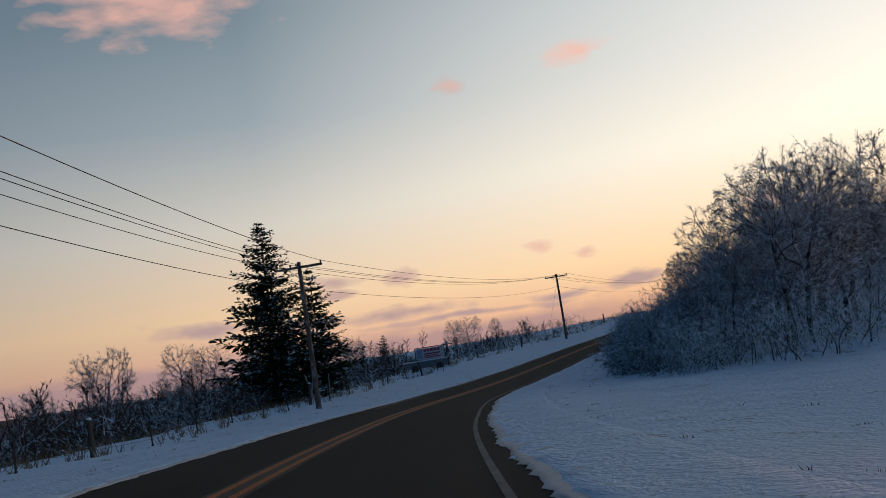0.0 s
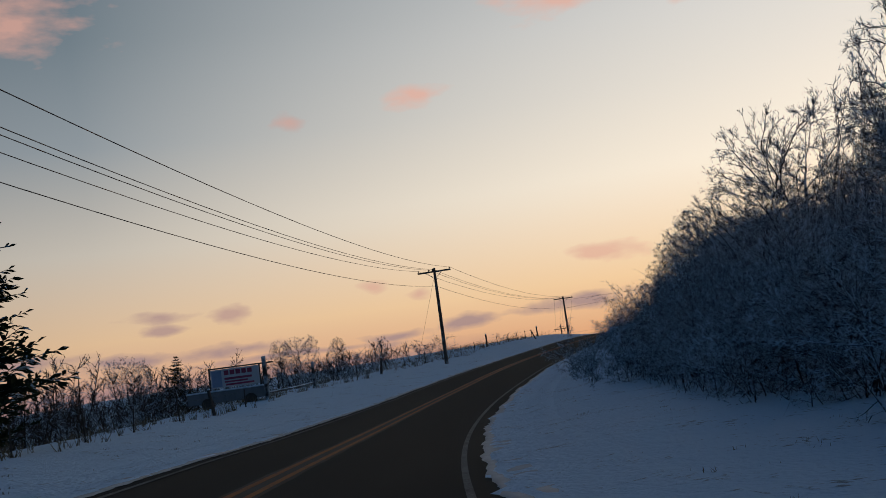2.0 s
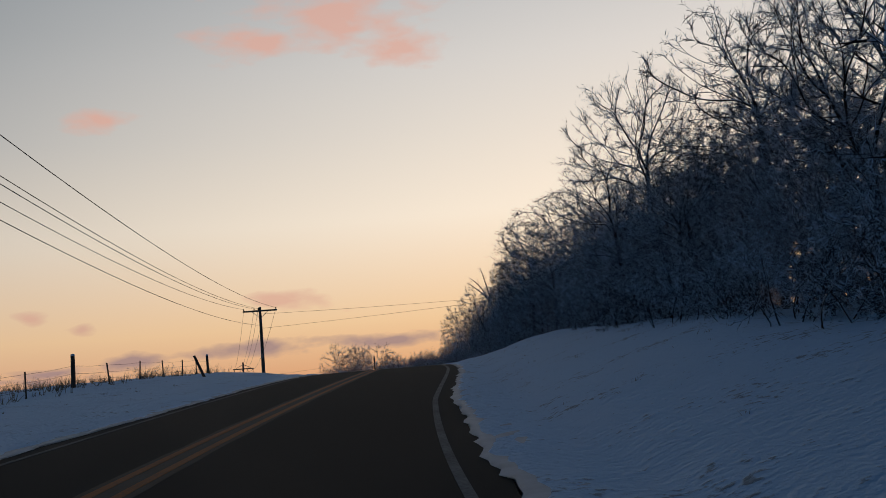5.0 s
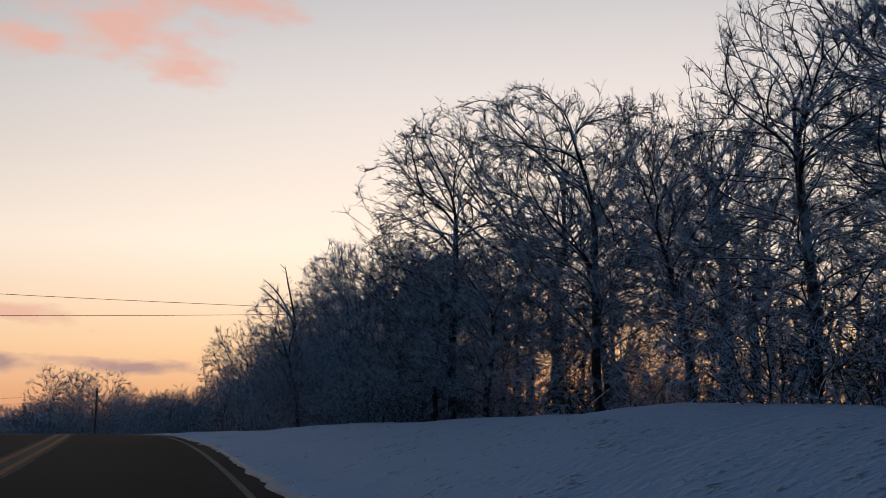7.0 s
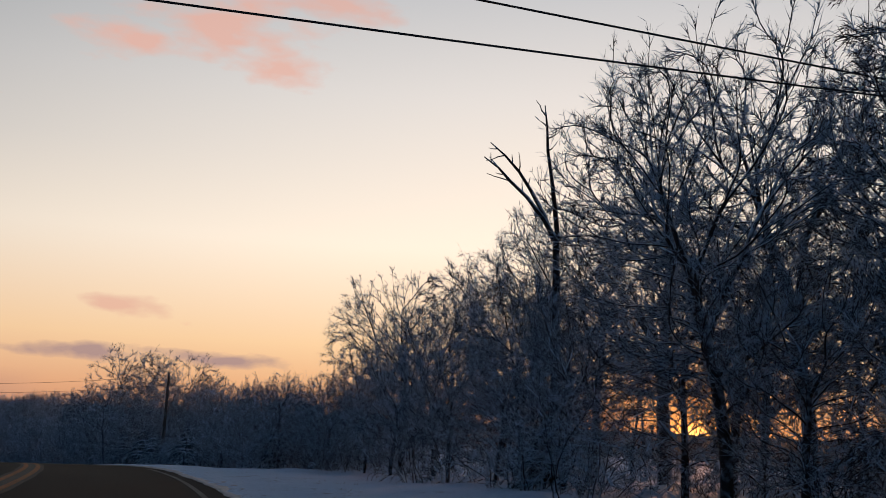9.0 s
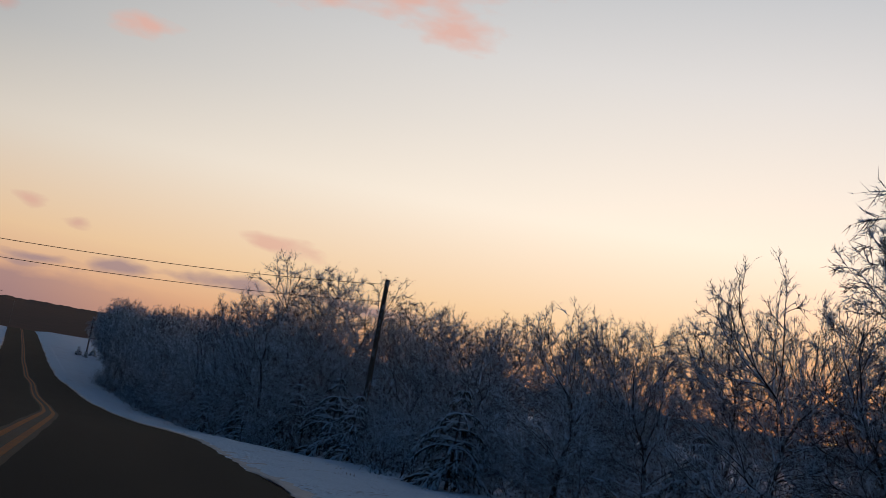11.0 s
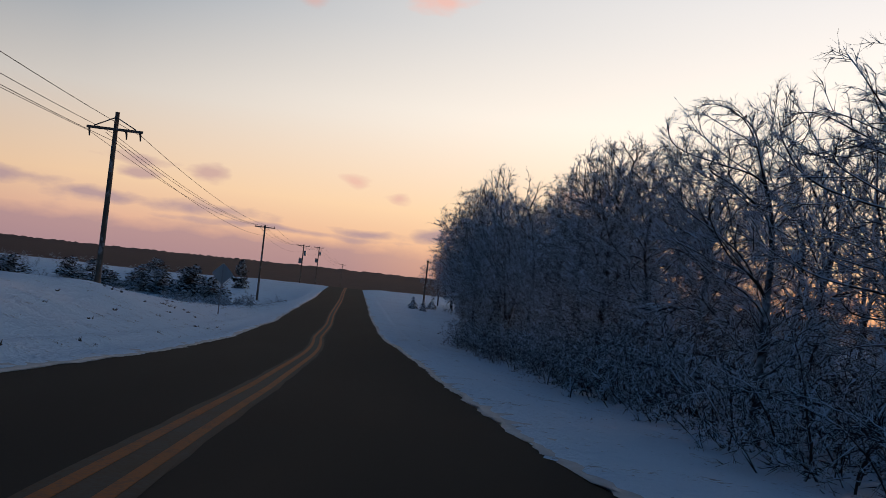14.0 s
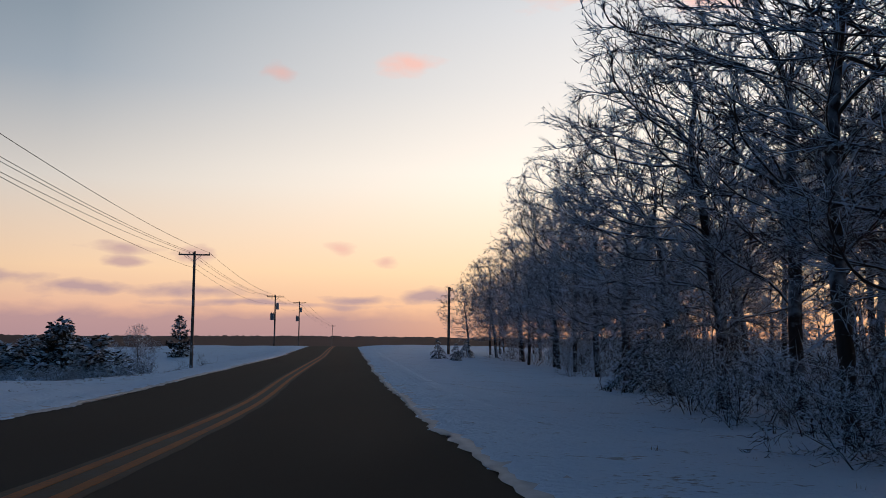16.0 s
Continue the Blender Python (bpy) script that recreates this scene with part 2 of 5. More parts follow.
M_POLE = pole_material()
M_WIRE = plain_material("dull_cable", (0.03, 0.03, 0.03), (0.05, 0.05, 0.05), 20, 0.6)
M_STEEL = plain_material("galvanised_steel", (0.28, 0.29, 0.30), (0.42, 0.43, 0.44), 12, 0.5, 0.7)
M_POST = plain_material("dark_post", (0.05, 0.04, 0.035), (0.12, 0.10, 0.085), 10, 0.9)
M_FAR = plain_material("far_woods", (0.036, 0.017, 0.019), (0.084, 0.045, 0.048), 0.06, 1.0, 0, 0.0)

# ---------------------------------------------------------------- lie of the land
CENTRE = [
    (14.1, -60.5, 0.69), (-2.5, -0.4, -1.25), (-9.45, 34.8, -2.33), (-10.9, 70.1, -2.99), (-5.85, 105.4, -1.89), (3.8, 140.4, -0.4),
    (10.65, 170.3, -0.0), (15.18, 200.2, -0.68), (15.66, 230, -2.4), (14.06, 259.9, -5.06), (11.38, 289.8, -7.05), (9.87, 312, -8.05),
    (8.3, 328, -8.63), (6.75, 344, -9.03), (5.1, 360, -9.13), (3.25, 380, -9.2), (0.95, 405, -9.29), (-2.45, 440, -9.2),
    (-5.3, 470, -9.2), (-8.2, 500, -9.57), (-17.3, 600, -14.01), (-36.92, 790, -25.39),
]
HALF_ROAD = 3.35


def smooth_line(points, step=1.0):
    """A smooth line through points with one place for each step of y."""
    p = np.array(points)
    y = np.arange(p[0, 1], p[-1, 1], step)
    out = [y]
    for k in (0, 2):
        v, m = p[:, k], np.gradient(p[:, k], p[:, 1])
        j = np.clip(np.searchsorted(p[:, 1], y) - 1, 0, len(p) - 2)
        h = p[j + 1, 1] - p[j, 1]
        u = (y - p[j, 1]) / h
        out.append((2 * u**3 - 3 * u**2 + 1) * v[j] + (u**3 - 2 * u**2 + u) * h * m[j] + (3 * u**2 - 2 * u**3) * v[j + 1] + (u**3 - u**2) * h * m[j + 1])
    return np.stack([out[1], out[0], out[2]], 1)


LINE = smooth_line(CENTRE)
SLOPE = np.gradient(LINE[:, 0], LINE[:, 1])

# heights above the road, by y along it: at the bank (11 m out) and far out (45 m)
STATION = [-60, 0, 35, 52, 70, 95, 130, 150, 165, 185, 230, 270, 320, 345, 380, 420, 470, 600]
RIGHT_BANK = [0.0, -0.2, -0.2, 0.05, 0.3, 0.9, 1.05, 1.05, 0.45, 0.05, -0.2, -0.3, -0.2, -0.2, -0.3, -0.1, 0.3, 0.5]
RIGHT_FAR = [0.0, -0.5, 0.0, 0.7, 1.5, 2.0, 2.0, 1.8, 1.0, 0.0, -1.5, -2.0, -1.0, -0.8, -0.8, -0.3, 0.0, 0.0]
LEFT_BANK = [0.3, 0.1, 0.0, 0.3, 0.5, 0.35, 0.05, 0.4, 0.6, 0.9, 1.0, 1.4, 1.5, 0.4, -1.2, -1.5, -0.1, 0.4]
LEFT_FAR = [-2.5, -3.0, -3.0, -3.0, -3.0, -2.0, -1.5, -1.0, 0.0, 0.5, 0.5, 1.0, 0.6, -0.4, -2.2, -2.0, -0.6, -1.0]


def smoothstep(a, b, v):
    t = np.clip((v - a) / (b - a), 0, 1)
    return t * t * (3 - 2 * t)


def ripple(x, y, size, seed):
    """Cheap rolling unevenness between -1 and 1."""
    a, b = x / size, y / size
    return (np.sin(a * 1.7 + seed) * np.cos(b * 1.3 - seed * 2) + np.sin(a * 0.9 - b * 1.1 + seed * 3) + 0.5 * np.sin(a * 3.1 + b * 2.3 + seed)) / 2.5


def road_at(y):
    return np.interp(y, LINE[:, 1], LINE[:, 0]), np.interp(y, LINE[:, 1], LINE[:, 2]), np.interp(y, LINE[:, 1], SLOPE)


def lift_left(y, side):
    """The outer lane of the first bend is banked up."""
    return np.interp(y, [-20, 62, 74, 88], [0.3, 0.3, 0.18, 0.0]) * np.clip(-np.asarray(side) / 3.35, 0, 1)


def ground_height(x, y):
    x, y = np.asarray(x, float), np.asarray(y, float)
    rx, rz, sl = road_at(y)
    side = (x - rx) / np.sqrt(1 + sl * sl)              # metres to the right of the centre line
    yy = y + side * sl * 0.9
    rz = np.interp(yy, LINE[:, 1], LINE[:, 2]) + lift_left(yy, side)
    right = side > 0
    d = np.where(right, side - widen(y) * smoothstep(2, 3, side), -side - widen_left(y) * smoothstep(2, 3, -side))
    bank = np.where(right, np.interp(yy, STATION, RIGHT_BANK), np.interp(yy, STATION, LEFT_BANK))
    far = np.where(right, np.interp(yy, STATION, RIGHT_FAR), np.interp(yy, STATION, LEFT_FAR))
    z = rz + bank * smoothstep(HALF_ROAD + 0.2, np.where(right, 8.5, 11), d) + (far - bank) * smoothstep(12, 42, d)
    rough = smoothstep(HALF_ROAD + 0.2, 9, d)
    z += rough * (0.10 * ripple(x, y, 3.2, 1.0) + 0.05 * ripple(x, y, 1.1, 2.0) + 0.3 * smoothstep(14, 40, d) * ripple(x, y, 14, 3.0))
    z += 0.06 * smoothstep(HALF_ROAD, HALF_ROAD + 0.9, d) - 0.16 * (1 - smoothstep(HALF_ROAD + 0.9, HALF_ROAD + 1.5, d))
    # far country falls away and then rises to wooded hills
    out = np.maximum(d - 60, 0) + np.maximum(y - 520, 0) * 0.7
    z = np.where(d > 45, z - (z + 12) * smoothstep(60, 260, d), z)
    return z - 10 * smoothstep(0, 500, out) - 60 * smoothstep(700, 2600, out)


def lines(core_a, core_b, step, end_a, end_b):
    mid = list(np.arange(core_a, core_b, step))
    lo, hi, s = [], [], step
    v = core_a
    while v > end_a:
        s *= 1.12
        v -= s
        lo.append(v)
    s, v = step, core_b
    while v < end_b:
        hi.append(v)
        s *= 1.12
        v += s
    return np.array(lo[::-1] + mid + hi)


def mesh_object(name, verts, faces, material, parent=None, smooth=False):
    me = bpy.data.meshes.new(name)
    me.from_pydata(verts, [], faces)
    me.materials.append(material)
    if smooth:
        me.polygons.foreach_set("use_smooth", [True] * len(me.polygons))
    me.update()
    ob = new(name, me)
    ob.parent = parent
    return ob


def part(name, bm, material, parent, label=""):
    me = bpy.data.meshes.new(name)
    bm.to_mesh(me)
    bm.free()
    me.materials.append(material)
    ob = new(name, me)
    ob.parent = parent
    return tagged(ob, label)


def empty(name, m, label, category, group=""):
    ob = new(name)
    ob.empty_display_size = 0.2
    ob.matrix_basis = m
    return tagged(ob, label, category, group)


def build_ground():
    xs, ys = lines(-24, 32, 0.7, -3600, 3600), lines(-14, 350, 1.2, -600, 4300)
    gx, gy = np.meshgrid(xs, ys)
    gz = ground_height(gx, gy)
    nx = len(xs)
    verts = np.stack([gx.ravel(), gy.ravel(), gz.ravel()], 1)
    i = (np.arange(len(ys) - 1)[:, None] * nx + np.arange(nx - 1)[None, :]).ravel()
    faces = np.stack([i, i + 1, i + nx + 1, i + nx], 1)
    ob = mesh_object("ground", verts.tolist(), faces.tolist(), M_SNOW, smooth=True)
    return tagged(ob, "rolling snow-covered ground with dry grass showing through", "ground", kind="structure")


def widen(y):
    """How much wider than usual the right lane is."""
    return np.interp(y, [0, 30, 42, 78, 90, 104, 120, 150, 200, 235, 250, 278, 295, 312, 330, 360], [0.1, 0.05, -0.25, -0.3, -0.2, -0.2, -0.4, 0.1, 0.3, 0.7, 1.1, 1.1, 0.9, 0.4, 0.1, 0.1])


def widen_left(y):
    return np.interp(y, [0, 40, 60, 90, 110, 140, 200, 240, 265, 300, 330, 400], [-0.1, -0.2, 0.15, 0.4, 0.2, 0.3, 0.0, 0.0, -0.4, -0.35, 0.3, 0.1])


def line_shift(y):
    """How far the painted centre line strays from the middle."""
    return float(np.interp(y, [30, 50, 90, 110, 150, 240, 260, 290, 305, 322, 345, 400], [-0.55, -0.65, -0.40, -0.55, -0.30, 0.25, 0.45, 0.55, 0.30, -0.10, 0.0, 0.0]))


def ribbon(name, left, right, lift, material, y0, y1, thick=0.05, crown=0.0, wobble=0.0):
    """A strip along the road between two offsets from the centre line, with closed edges."""
    rows = LINE[(LINE[:, 1] >= y0) & (LINE[:, 1] <= y1)]
    sl = np.interp(rows[:, 1], LINE[:, 1], SLOPE)
    k = 1 / np.sqrt(1 + sl * sl)
    cols = np.linspace(left, right, 9 if right - left > 2 else 2)
    verts, faces = [], []
    n = len(cols) + 2
    for j, (x, y, z) in enumerate(rows):
        for q, c in enumerate([cols[0], *cols, cols[-1]]):
            w = wobble * math.sin(y * 1.7 + q) * math.sin(y * 0.43 + 2 * q) if q in (0, 1, n - 2, n - 1) else 0
            if c > 2:
                w += widen(y)
            elif c < -2:
                w -= widen_left(y)
            elif right - left < 1:
                w += line_shift(y)
            drop = thick if q in (0, n - 1) else 0
            verts.append((x + (c + w) * k[j], y - (c + w) * sl[j] * k[j], z + lift - drop - crown * (c / HALF_ROAD) ** 2 + float(lift_left(y, c + w if right - left < 1 else c))))
        if j:
            a = (j - 1) * n
            faces += [(a + q, a + q + 1, a + n + q + 1, a + n + q) for q in range(n - 1)]
    return mesh_object(name, verts, faces, material)


build_ground()
road = tagged(ribbon("road", -HALF_ROAD, HALF_ROAD, 0.02, M_ROAD, -55, 780, 0.12, 0.03, 0.06), "dark damp two-lane asphalt road cleared of snow", "road", kind="structure")
ribbon("dirt_band", -0.31, 0.31, 0.0235, M_DIRT, -55, 600, 0.004, 0.0, 0.03).parent = road
for a, b in ((-0.22, -0.10), (0.10, 0.22)):
    ob = ribbon("centre_line", a, b, 0.027, M_YELLOW, -55, 600, 0.004)
    ob.parent = road
for a, b in ((-2.98, -2.88), (2.88, 2.98)):
    ob = ribbon("edge_line", a, b, 0.006, M_WHITE, -55, 205, 0.004)
    ob.parent = road


def verge(sign):
    """The ploughed lip of snow along one side, with a ragged inner edge, over a thin strip of slush."""
    ys = np.arange(-14, 430, 0.35)
    rx, rz, sl = road_at(ys)
    k = 1 / np.sqrt(1 + sl * sl)
    half = HALF_ROAD + (widen(ys) if sign > 0 else widen_left(ys))
    r4 = np.random.RandomState(3 if sign > 0 else 4)
    rag = np.convolve(r4.normal(0, 1, len(ys)), np.ones(5) / 5, "same") * 0.11 + 0.10 * np.sin(ys * 0.31) * np.sin(ys * 0.13 + 1)
    for name, inner, outer, lip, material, label in (
            ("slush_edge", -0.06, 0.5, 0.022, M_SLUSH, "strip of grey slush along the edge of the road"),
            ("snow_verge", 0.02, 2.1, 0.035, M_SNOW, "ragged lip of ploughed snow beside the road")):
        cols = np.linspace(0, 1, 8) ** 1.4
        verts = []
        for j in range(len(ys)):
            for q, c in enumerate(cols):
                w = rag[j] * (1 - c) + 0.05 * r4.normal() * (q == 0)
                side = sign * (half[j] + inner + (outer - inner) * c + w * (0.6 if name == "slush_edge" else 1.0))
                x, y = rx[j] + side * k[j], ys[j] - side * sl[j] * k[j]
                z = rz[j] + float(lift_left(ys[j], side)) + (0.0 if q == 0 else lip + (0.014 * r4.normal() if 0 < q < 4 else 0) * (name == "snow_verge"))
                if name == "snow_verge" and c > 0.3:
                    z = max(z, float(ground_height(x, y)) + (0.03 if q < 7 else -0.06)) if q < 7 else float(ground_height(x, y)) - 0.08
                verts.append((x, y, z))
        n = len(cols)
        faces = [(j * n + q, j * n + q + 1, j * n + n + q + 1, j * n + n + q) for j in range(len(ys) - 1) for q in range(n - 1)]
        tagged(mesh_object(name, verts, faces, material, None, True), label, "snow", kind="structure")


verge(1), verge(-1)


def at_ground(x, y, sink=0.0):
    return float(ground_height(x, y)) - sink


def beside(y, side):
    """The place side metres to the right of the centre line at y."""
    x, z, sl = road_at(y)
    k = 1 / math.sqrt(1 + sl * sl)
    return float(x + side * k), float(y - side * sl * k)


# ---------------------------------------------------------------- trees


class Tubes:
    """Collects tapered branches, with few sides each, for one mesh."""

    def __init__(self):
        self.v, self.f = [], []

    def add(self, pts, r0, r1, sides=3):
        n, base = len(pts), len(self.v)
        for i, p in enumerate(pts):
            d = (pts[min(i + 1, n - 1)] - pts[max(i - 1, 0)]).normalized()
            a = d.orthogonal().normalized()
            b = d.cross(a)
            r = r0 + (r1 - r0) * i / (n - 1)
            for s in range(sides):
                t = 2 * math.pi * s / sides
                self.v.append(p + (a * math.cos(t) + b * math.sin(t)) * r)
        for i in range(n - 1):
            for s in range(sides):
                q, w = base + i * sides + s, base + i * sides + (s + 1) % sides
                self.f.append((q, w, w + sides, q + sides))

    def chain(self, pts, widths, sides):
        """A branch with a width for each point."""
        base, n = len(self.v), len(pts)
        a = (pts[1] - pts[0]).orthogonal().normalized()
        for i, p in enumerate(pts):
            d = (pts[min(i + 1, n - 1)] - pts[max(i - 1, 0)]).normalized()
            a = (a - d * a.dot(d)).normalized()
            b = d.cross(a)
            for k in range(sides):
                t = 2 * math.pi * k / sides
                self.v.append(p + (a * math.cos(t) + b * math.sin(t)) * widths[i])
        for i in range(n - 1):
            for k in range(sides):
                q, w = base + i * sides + k, base + i * sides + (k + 1) % sides
                self.f.append((q, w, w + sides, q + sides))

    def spike(self, p, tip, r):
        """A twig: a three-sided cone."""
        d = tip - p
        a = d.orthogonal().normalized() * r
        b = d.normalized().cross(a)
        q = len(self.v)
        self.v += [p + a, p - a * 0.5 + b * 0.87, p - a * 0.5 - b * 0.87, tip]
        self.f += [(q, q + 1, q + 3), (q + 1, q + 2, q + 3), (q + 2, q, q + 3)]

    def sliver(self, p, tip, r):
        """The finest twig: one narrow blade."""
        a = (tip - p).orthogonal().normalized() * r
        q = len(self.v)
        self.v += [p + a, p - a, tip]
        self.f.append((q, q + 1, q + 2))

    def object(self, name, material, parent, smooth=True):
        return mesh_object(name, [tuple(p) for p in self.v], self.f, material, parent, smooth)


def wander(rng, start, way, length, steps, bend, lift=0.0):
    pts, d = [start.copy()], way.normalized()
    for _ in range(steps):
        d = (d + Vector((rng.gauss(0, bend), rng.gauss(0, bend), rng.gauss(0, bend) + lift))).normalized()
        pts.append(pts[-1] + d * (length / steps))
    return pts


def aside(rng, way, angle):
    a = way.orthogonal().normalized()
    turn = Matrix.Rotation(rng.uniform(0, 2 * math.pi), 3, way.normalized())
    return (way.normalized() * math.cos(angle) + (turn @ a) * math.sin(angle)).normalized()


def along(pts, t):
    n = len(pts) - 1
    k = min(int(t * n), n - 1)
    return pts[k].lerp(pts[k + 1], t * n - k), (pts[k + 1] - pts[k]).normalized()


def spread(rs, count, height, clear, wide, widest, reach_out=0.0):
    """Places through which a crown will grow: an uneven dome above the clear trunk, with gaps; reach_out leans it towards -x."""
    out, ph = [], rs.uniform(0, 6.28, 4)
    while len(out) < count:
        f, a = rs.uniform(0, 1), rs.uniform(0, 2 * math.pi)
        full = 0.30 + 0.70 * math.sin(0.5 * math.pi * f / widest) if f < widest else math.sqrt(max(0.0, 1 - ((f - widest) / (1 - widest)) ** 2))
        lobes = 1 + 0.16 * math.sin(2 * a + ph[0] + 2.0 * f) + 0.13 * math.sin(3 * a + ph[1] - 3.0 * f) + 0.10 * math.sin(5 * a + 7 * f + ph[2])
        r = wide * full * lobes * rs.uniform(0, 1) ** 0.52
        q = Vector((r * math.cos(a) - reach_out * f ** 0.8 * height, r * math.sin(a), height * (clear + (1 - clear) * f)))
        if noise.noise(q * (5.2 / height) + Vector((ph[3] * 9, 0, 0))) > -0.20:
            out.append(q)
    return np.array(out)


def colonise(rs, goals, trunk, step, reach, kill, rise, lean):
    """Grows limbs from the trunk towards the goals, each step drawn by the goals nearest to it. Gives the nodes and their parents."""
    nodes, parent, way = [np.array(q) for q in trunk], [max(i - 1, 0) for i in range(len(trunk))], [np.array((0.0, 0.0, 1.0))] * len(trunk)
    births = [0 if i > len(trunk) * 0.3 else 3 for i in range(len(trunk))]
    gap = np.linalg.norm(goals[:, None] - np.array(nodes)[None], axis=2)
    near, dist = gap.argmin(1), gap.min(1)
    for _ in range(110):
        drawn = dist < reach
        if not drawn.any():
            break
        pull = (goals - np.array(nodes)[near]) / np.maximum(dist, 1e-6)[:, None]
        fresh = []
        for i in np.unique(near[drawn]):
            if births[i] > 2:
                continue
            d = pull[drawn & (near == i)].mean(0)
            fan = nodes[i] + (lean * nodes[i][2], 0, 0)
            fan[2] = 0
            off = np.linalg.norm(fan)
            fan = fan / max(off, 1e-6) * min(1.0, off / (2 * step)) + (0, 0, rise + max(0.0, 1 - off / (2 * step)))
            fan /= np.linalg.norm(fan)
            d = d / max(np.linalg.norm(d), 1e-6) + 0.50 * way[i] + 0.9 * fan + rs.normal(0, 0.12, 3)
            d /= np.linalg.norm(d)
            if d @ fan < 0.45:
                births[i] = 3
                continue
            births[i] += 1
            fresh.append(len(nodes))
            nodes.append(nodes[i] + d * step), parent.append(i), way.append(d), births.append(0)
        if not fresh:
            break
        gap = np.linalg.norm(goals[:, None] - np.array(nodes[fresh[0]:])[None], axis=2)
        closer = gap.min(1) < dist
        near, dist = np.where(closer, gap.argmin(1) + fresh[0], near), np.minimum(dist, gap.min(1))
        keep = dist > kill
        goals, near, dist = goals[keep], near[keep], dist[keep]
        if not len(goals):
            break
    return nodes, parent, way


def bare_tree(seed, height, label, clear=0.25, wide=3.4, widest=0.45, count=900, rise=0.6, tip=0.013, twigs_n=2, reach_out=0.0, twig_long=0.6, leader=0.6):
    """A leafless tree: trunk and limbs that thin as they fork, and a crown of fine twigs along the thin ends."""
    rs, rng = np.random.RandomState(seed), random.Random(seed)
    root = empty("bare_tree", Matrix(), label, "tree", "bare roadside trees")
    wood, twigs = Tubes(), Tubes()
    step = height * 0.026
    trunk = wander(rng, Vector((0, 0, -0.3)), Vector((rng.gauss(0, 0.02) - 0.5 * reach_out, rng.gauss(0, 0.02), 1)), height * leader + 0.3, int(height * leader / step), 0.035, 0.02)
    nodes, parent, way = colonise(rs, spread(rs, count, height, clear * 0.9, wide, widest, reach_out), trunk, step, height * 0.20, height * 0.034, rise, 0.5 * reach_out)
    n = len(nodes)
    thick, kids = np.zeros(n), [[] for _ in range(n)]
    for i in range(n - 1, -1, -1):
        thick[i] = max(thick[i], tip ** 2.3)
        if i:
            thick[parent[i]] += thick[i]
            kids[parent[i]].append(i)
    radius = thick ** (1 / 2.3)
    pts = [Vector(q) for q in nodes]
    for _ in range(2):                  # limbs sweep rather than jerk
        pts = [q if not i or not kids[i] else q * 0.5 + pts[parent[i]] * 0.25 + pts[max(kids[i], key=lambda k: radius[k])] * 0.25 for i, q in enumerate(pts)]
    starts = [(None, 0)]
    while starts:
        before, i = starts.pop()
        line = [] if before is None else [before]
        while True:
            line.append(i)
            if not kids[i]:
                break
            main = max(kids[i], key=lambda k: radius[k])
            starts += [(i, k) for k in kids[i] if k != main]
            i = main
        if len(line) > 1:
            widths = [float(radius[k]) for k in line]
            widths[0] = min(widths[0], widths[1] * 1.15)
            wood.chain([pts[k] for k in line], widths, 7 if widths[0] > 0.10 else 5 if widths[0] > 0.035 else 3)
    for i in range(len(trunk), n):
        if radius[i] > 0.028 or (kids[i] and i % 2):
            continue
        d = Vector(way[i])
        for _ in range(twigs_n + (2 if not kids[i] else 0)):
            out = (aside(rng, d, rng.uniform(0.35, 0.95)) + Vector((0, 0, 0.12))).normalized()
            L = twig_long * rng.uniform(0.5, 1.2)
            p = pts[i] - d * step * rng.random()
            end = p + out * L
            twigs.spike(p, end, 0.0105)
            for _q in range(3):
                p2 = p.lerp(end, rng.uniform(0.15, 0.95))
                twigs.sliver(p2, p2 + aside(rng, out, rng.uniform(0.4, 1.0)) * L * rng.uniform(0.25, 0.6), 0.0105)
    top = sorted(q.z for q in twigs.v)[int(len(twigs.v) * 0.997)] / height
    for t in (wood, twigs):
        t.v = [Vector((q.x, q.y, q.z / top if q.z > 0 else q.z)) for q in t.v]
    wood.object("trunk", M_BARK, root)
    twigs.object("crown", M_TWIG, root)
    return root


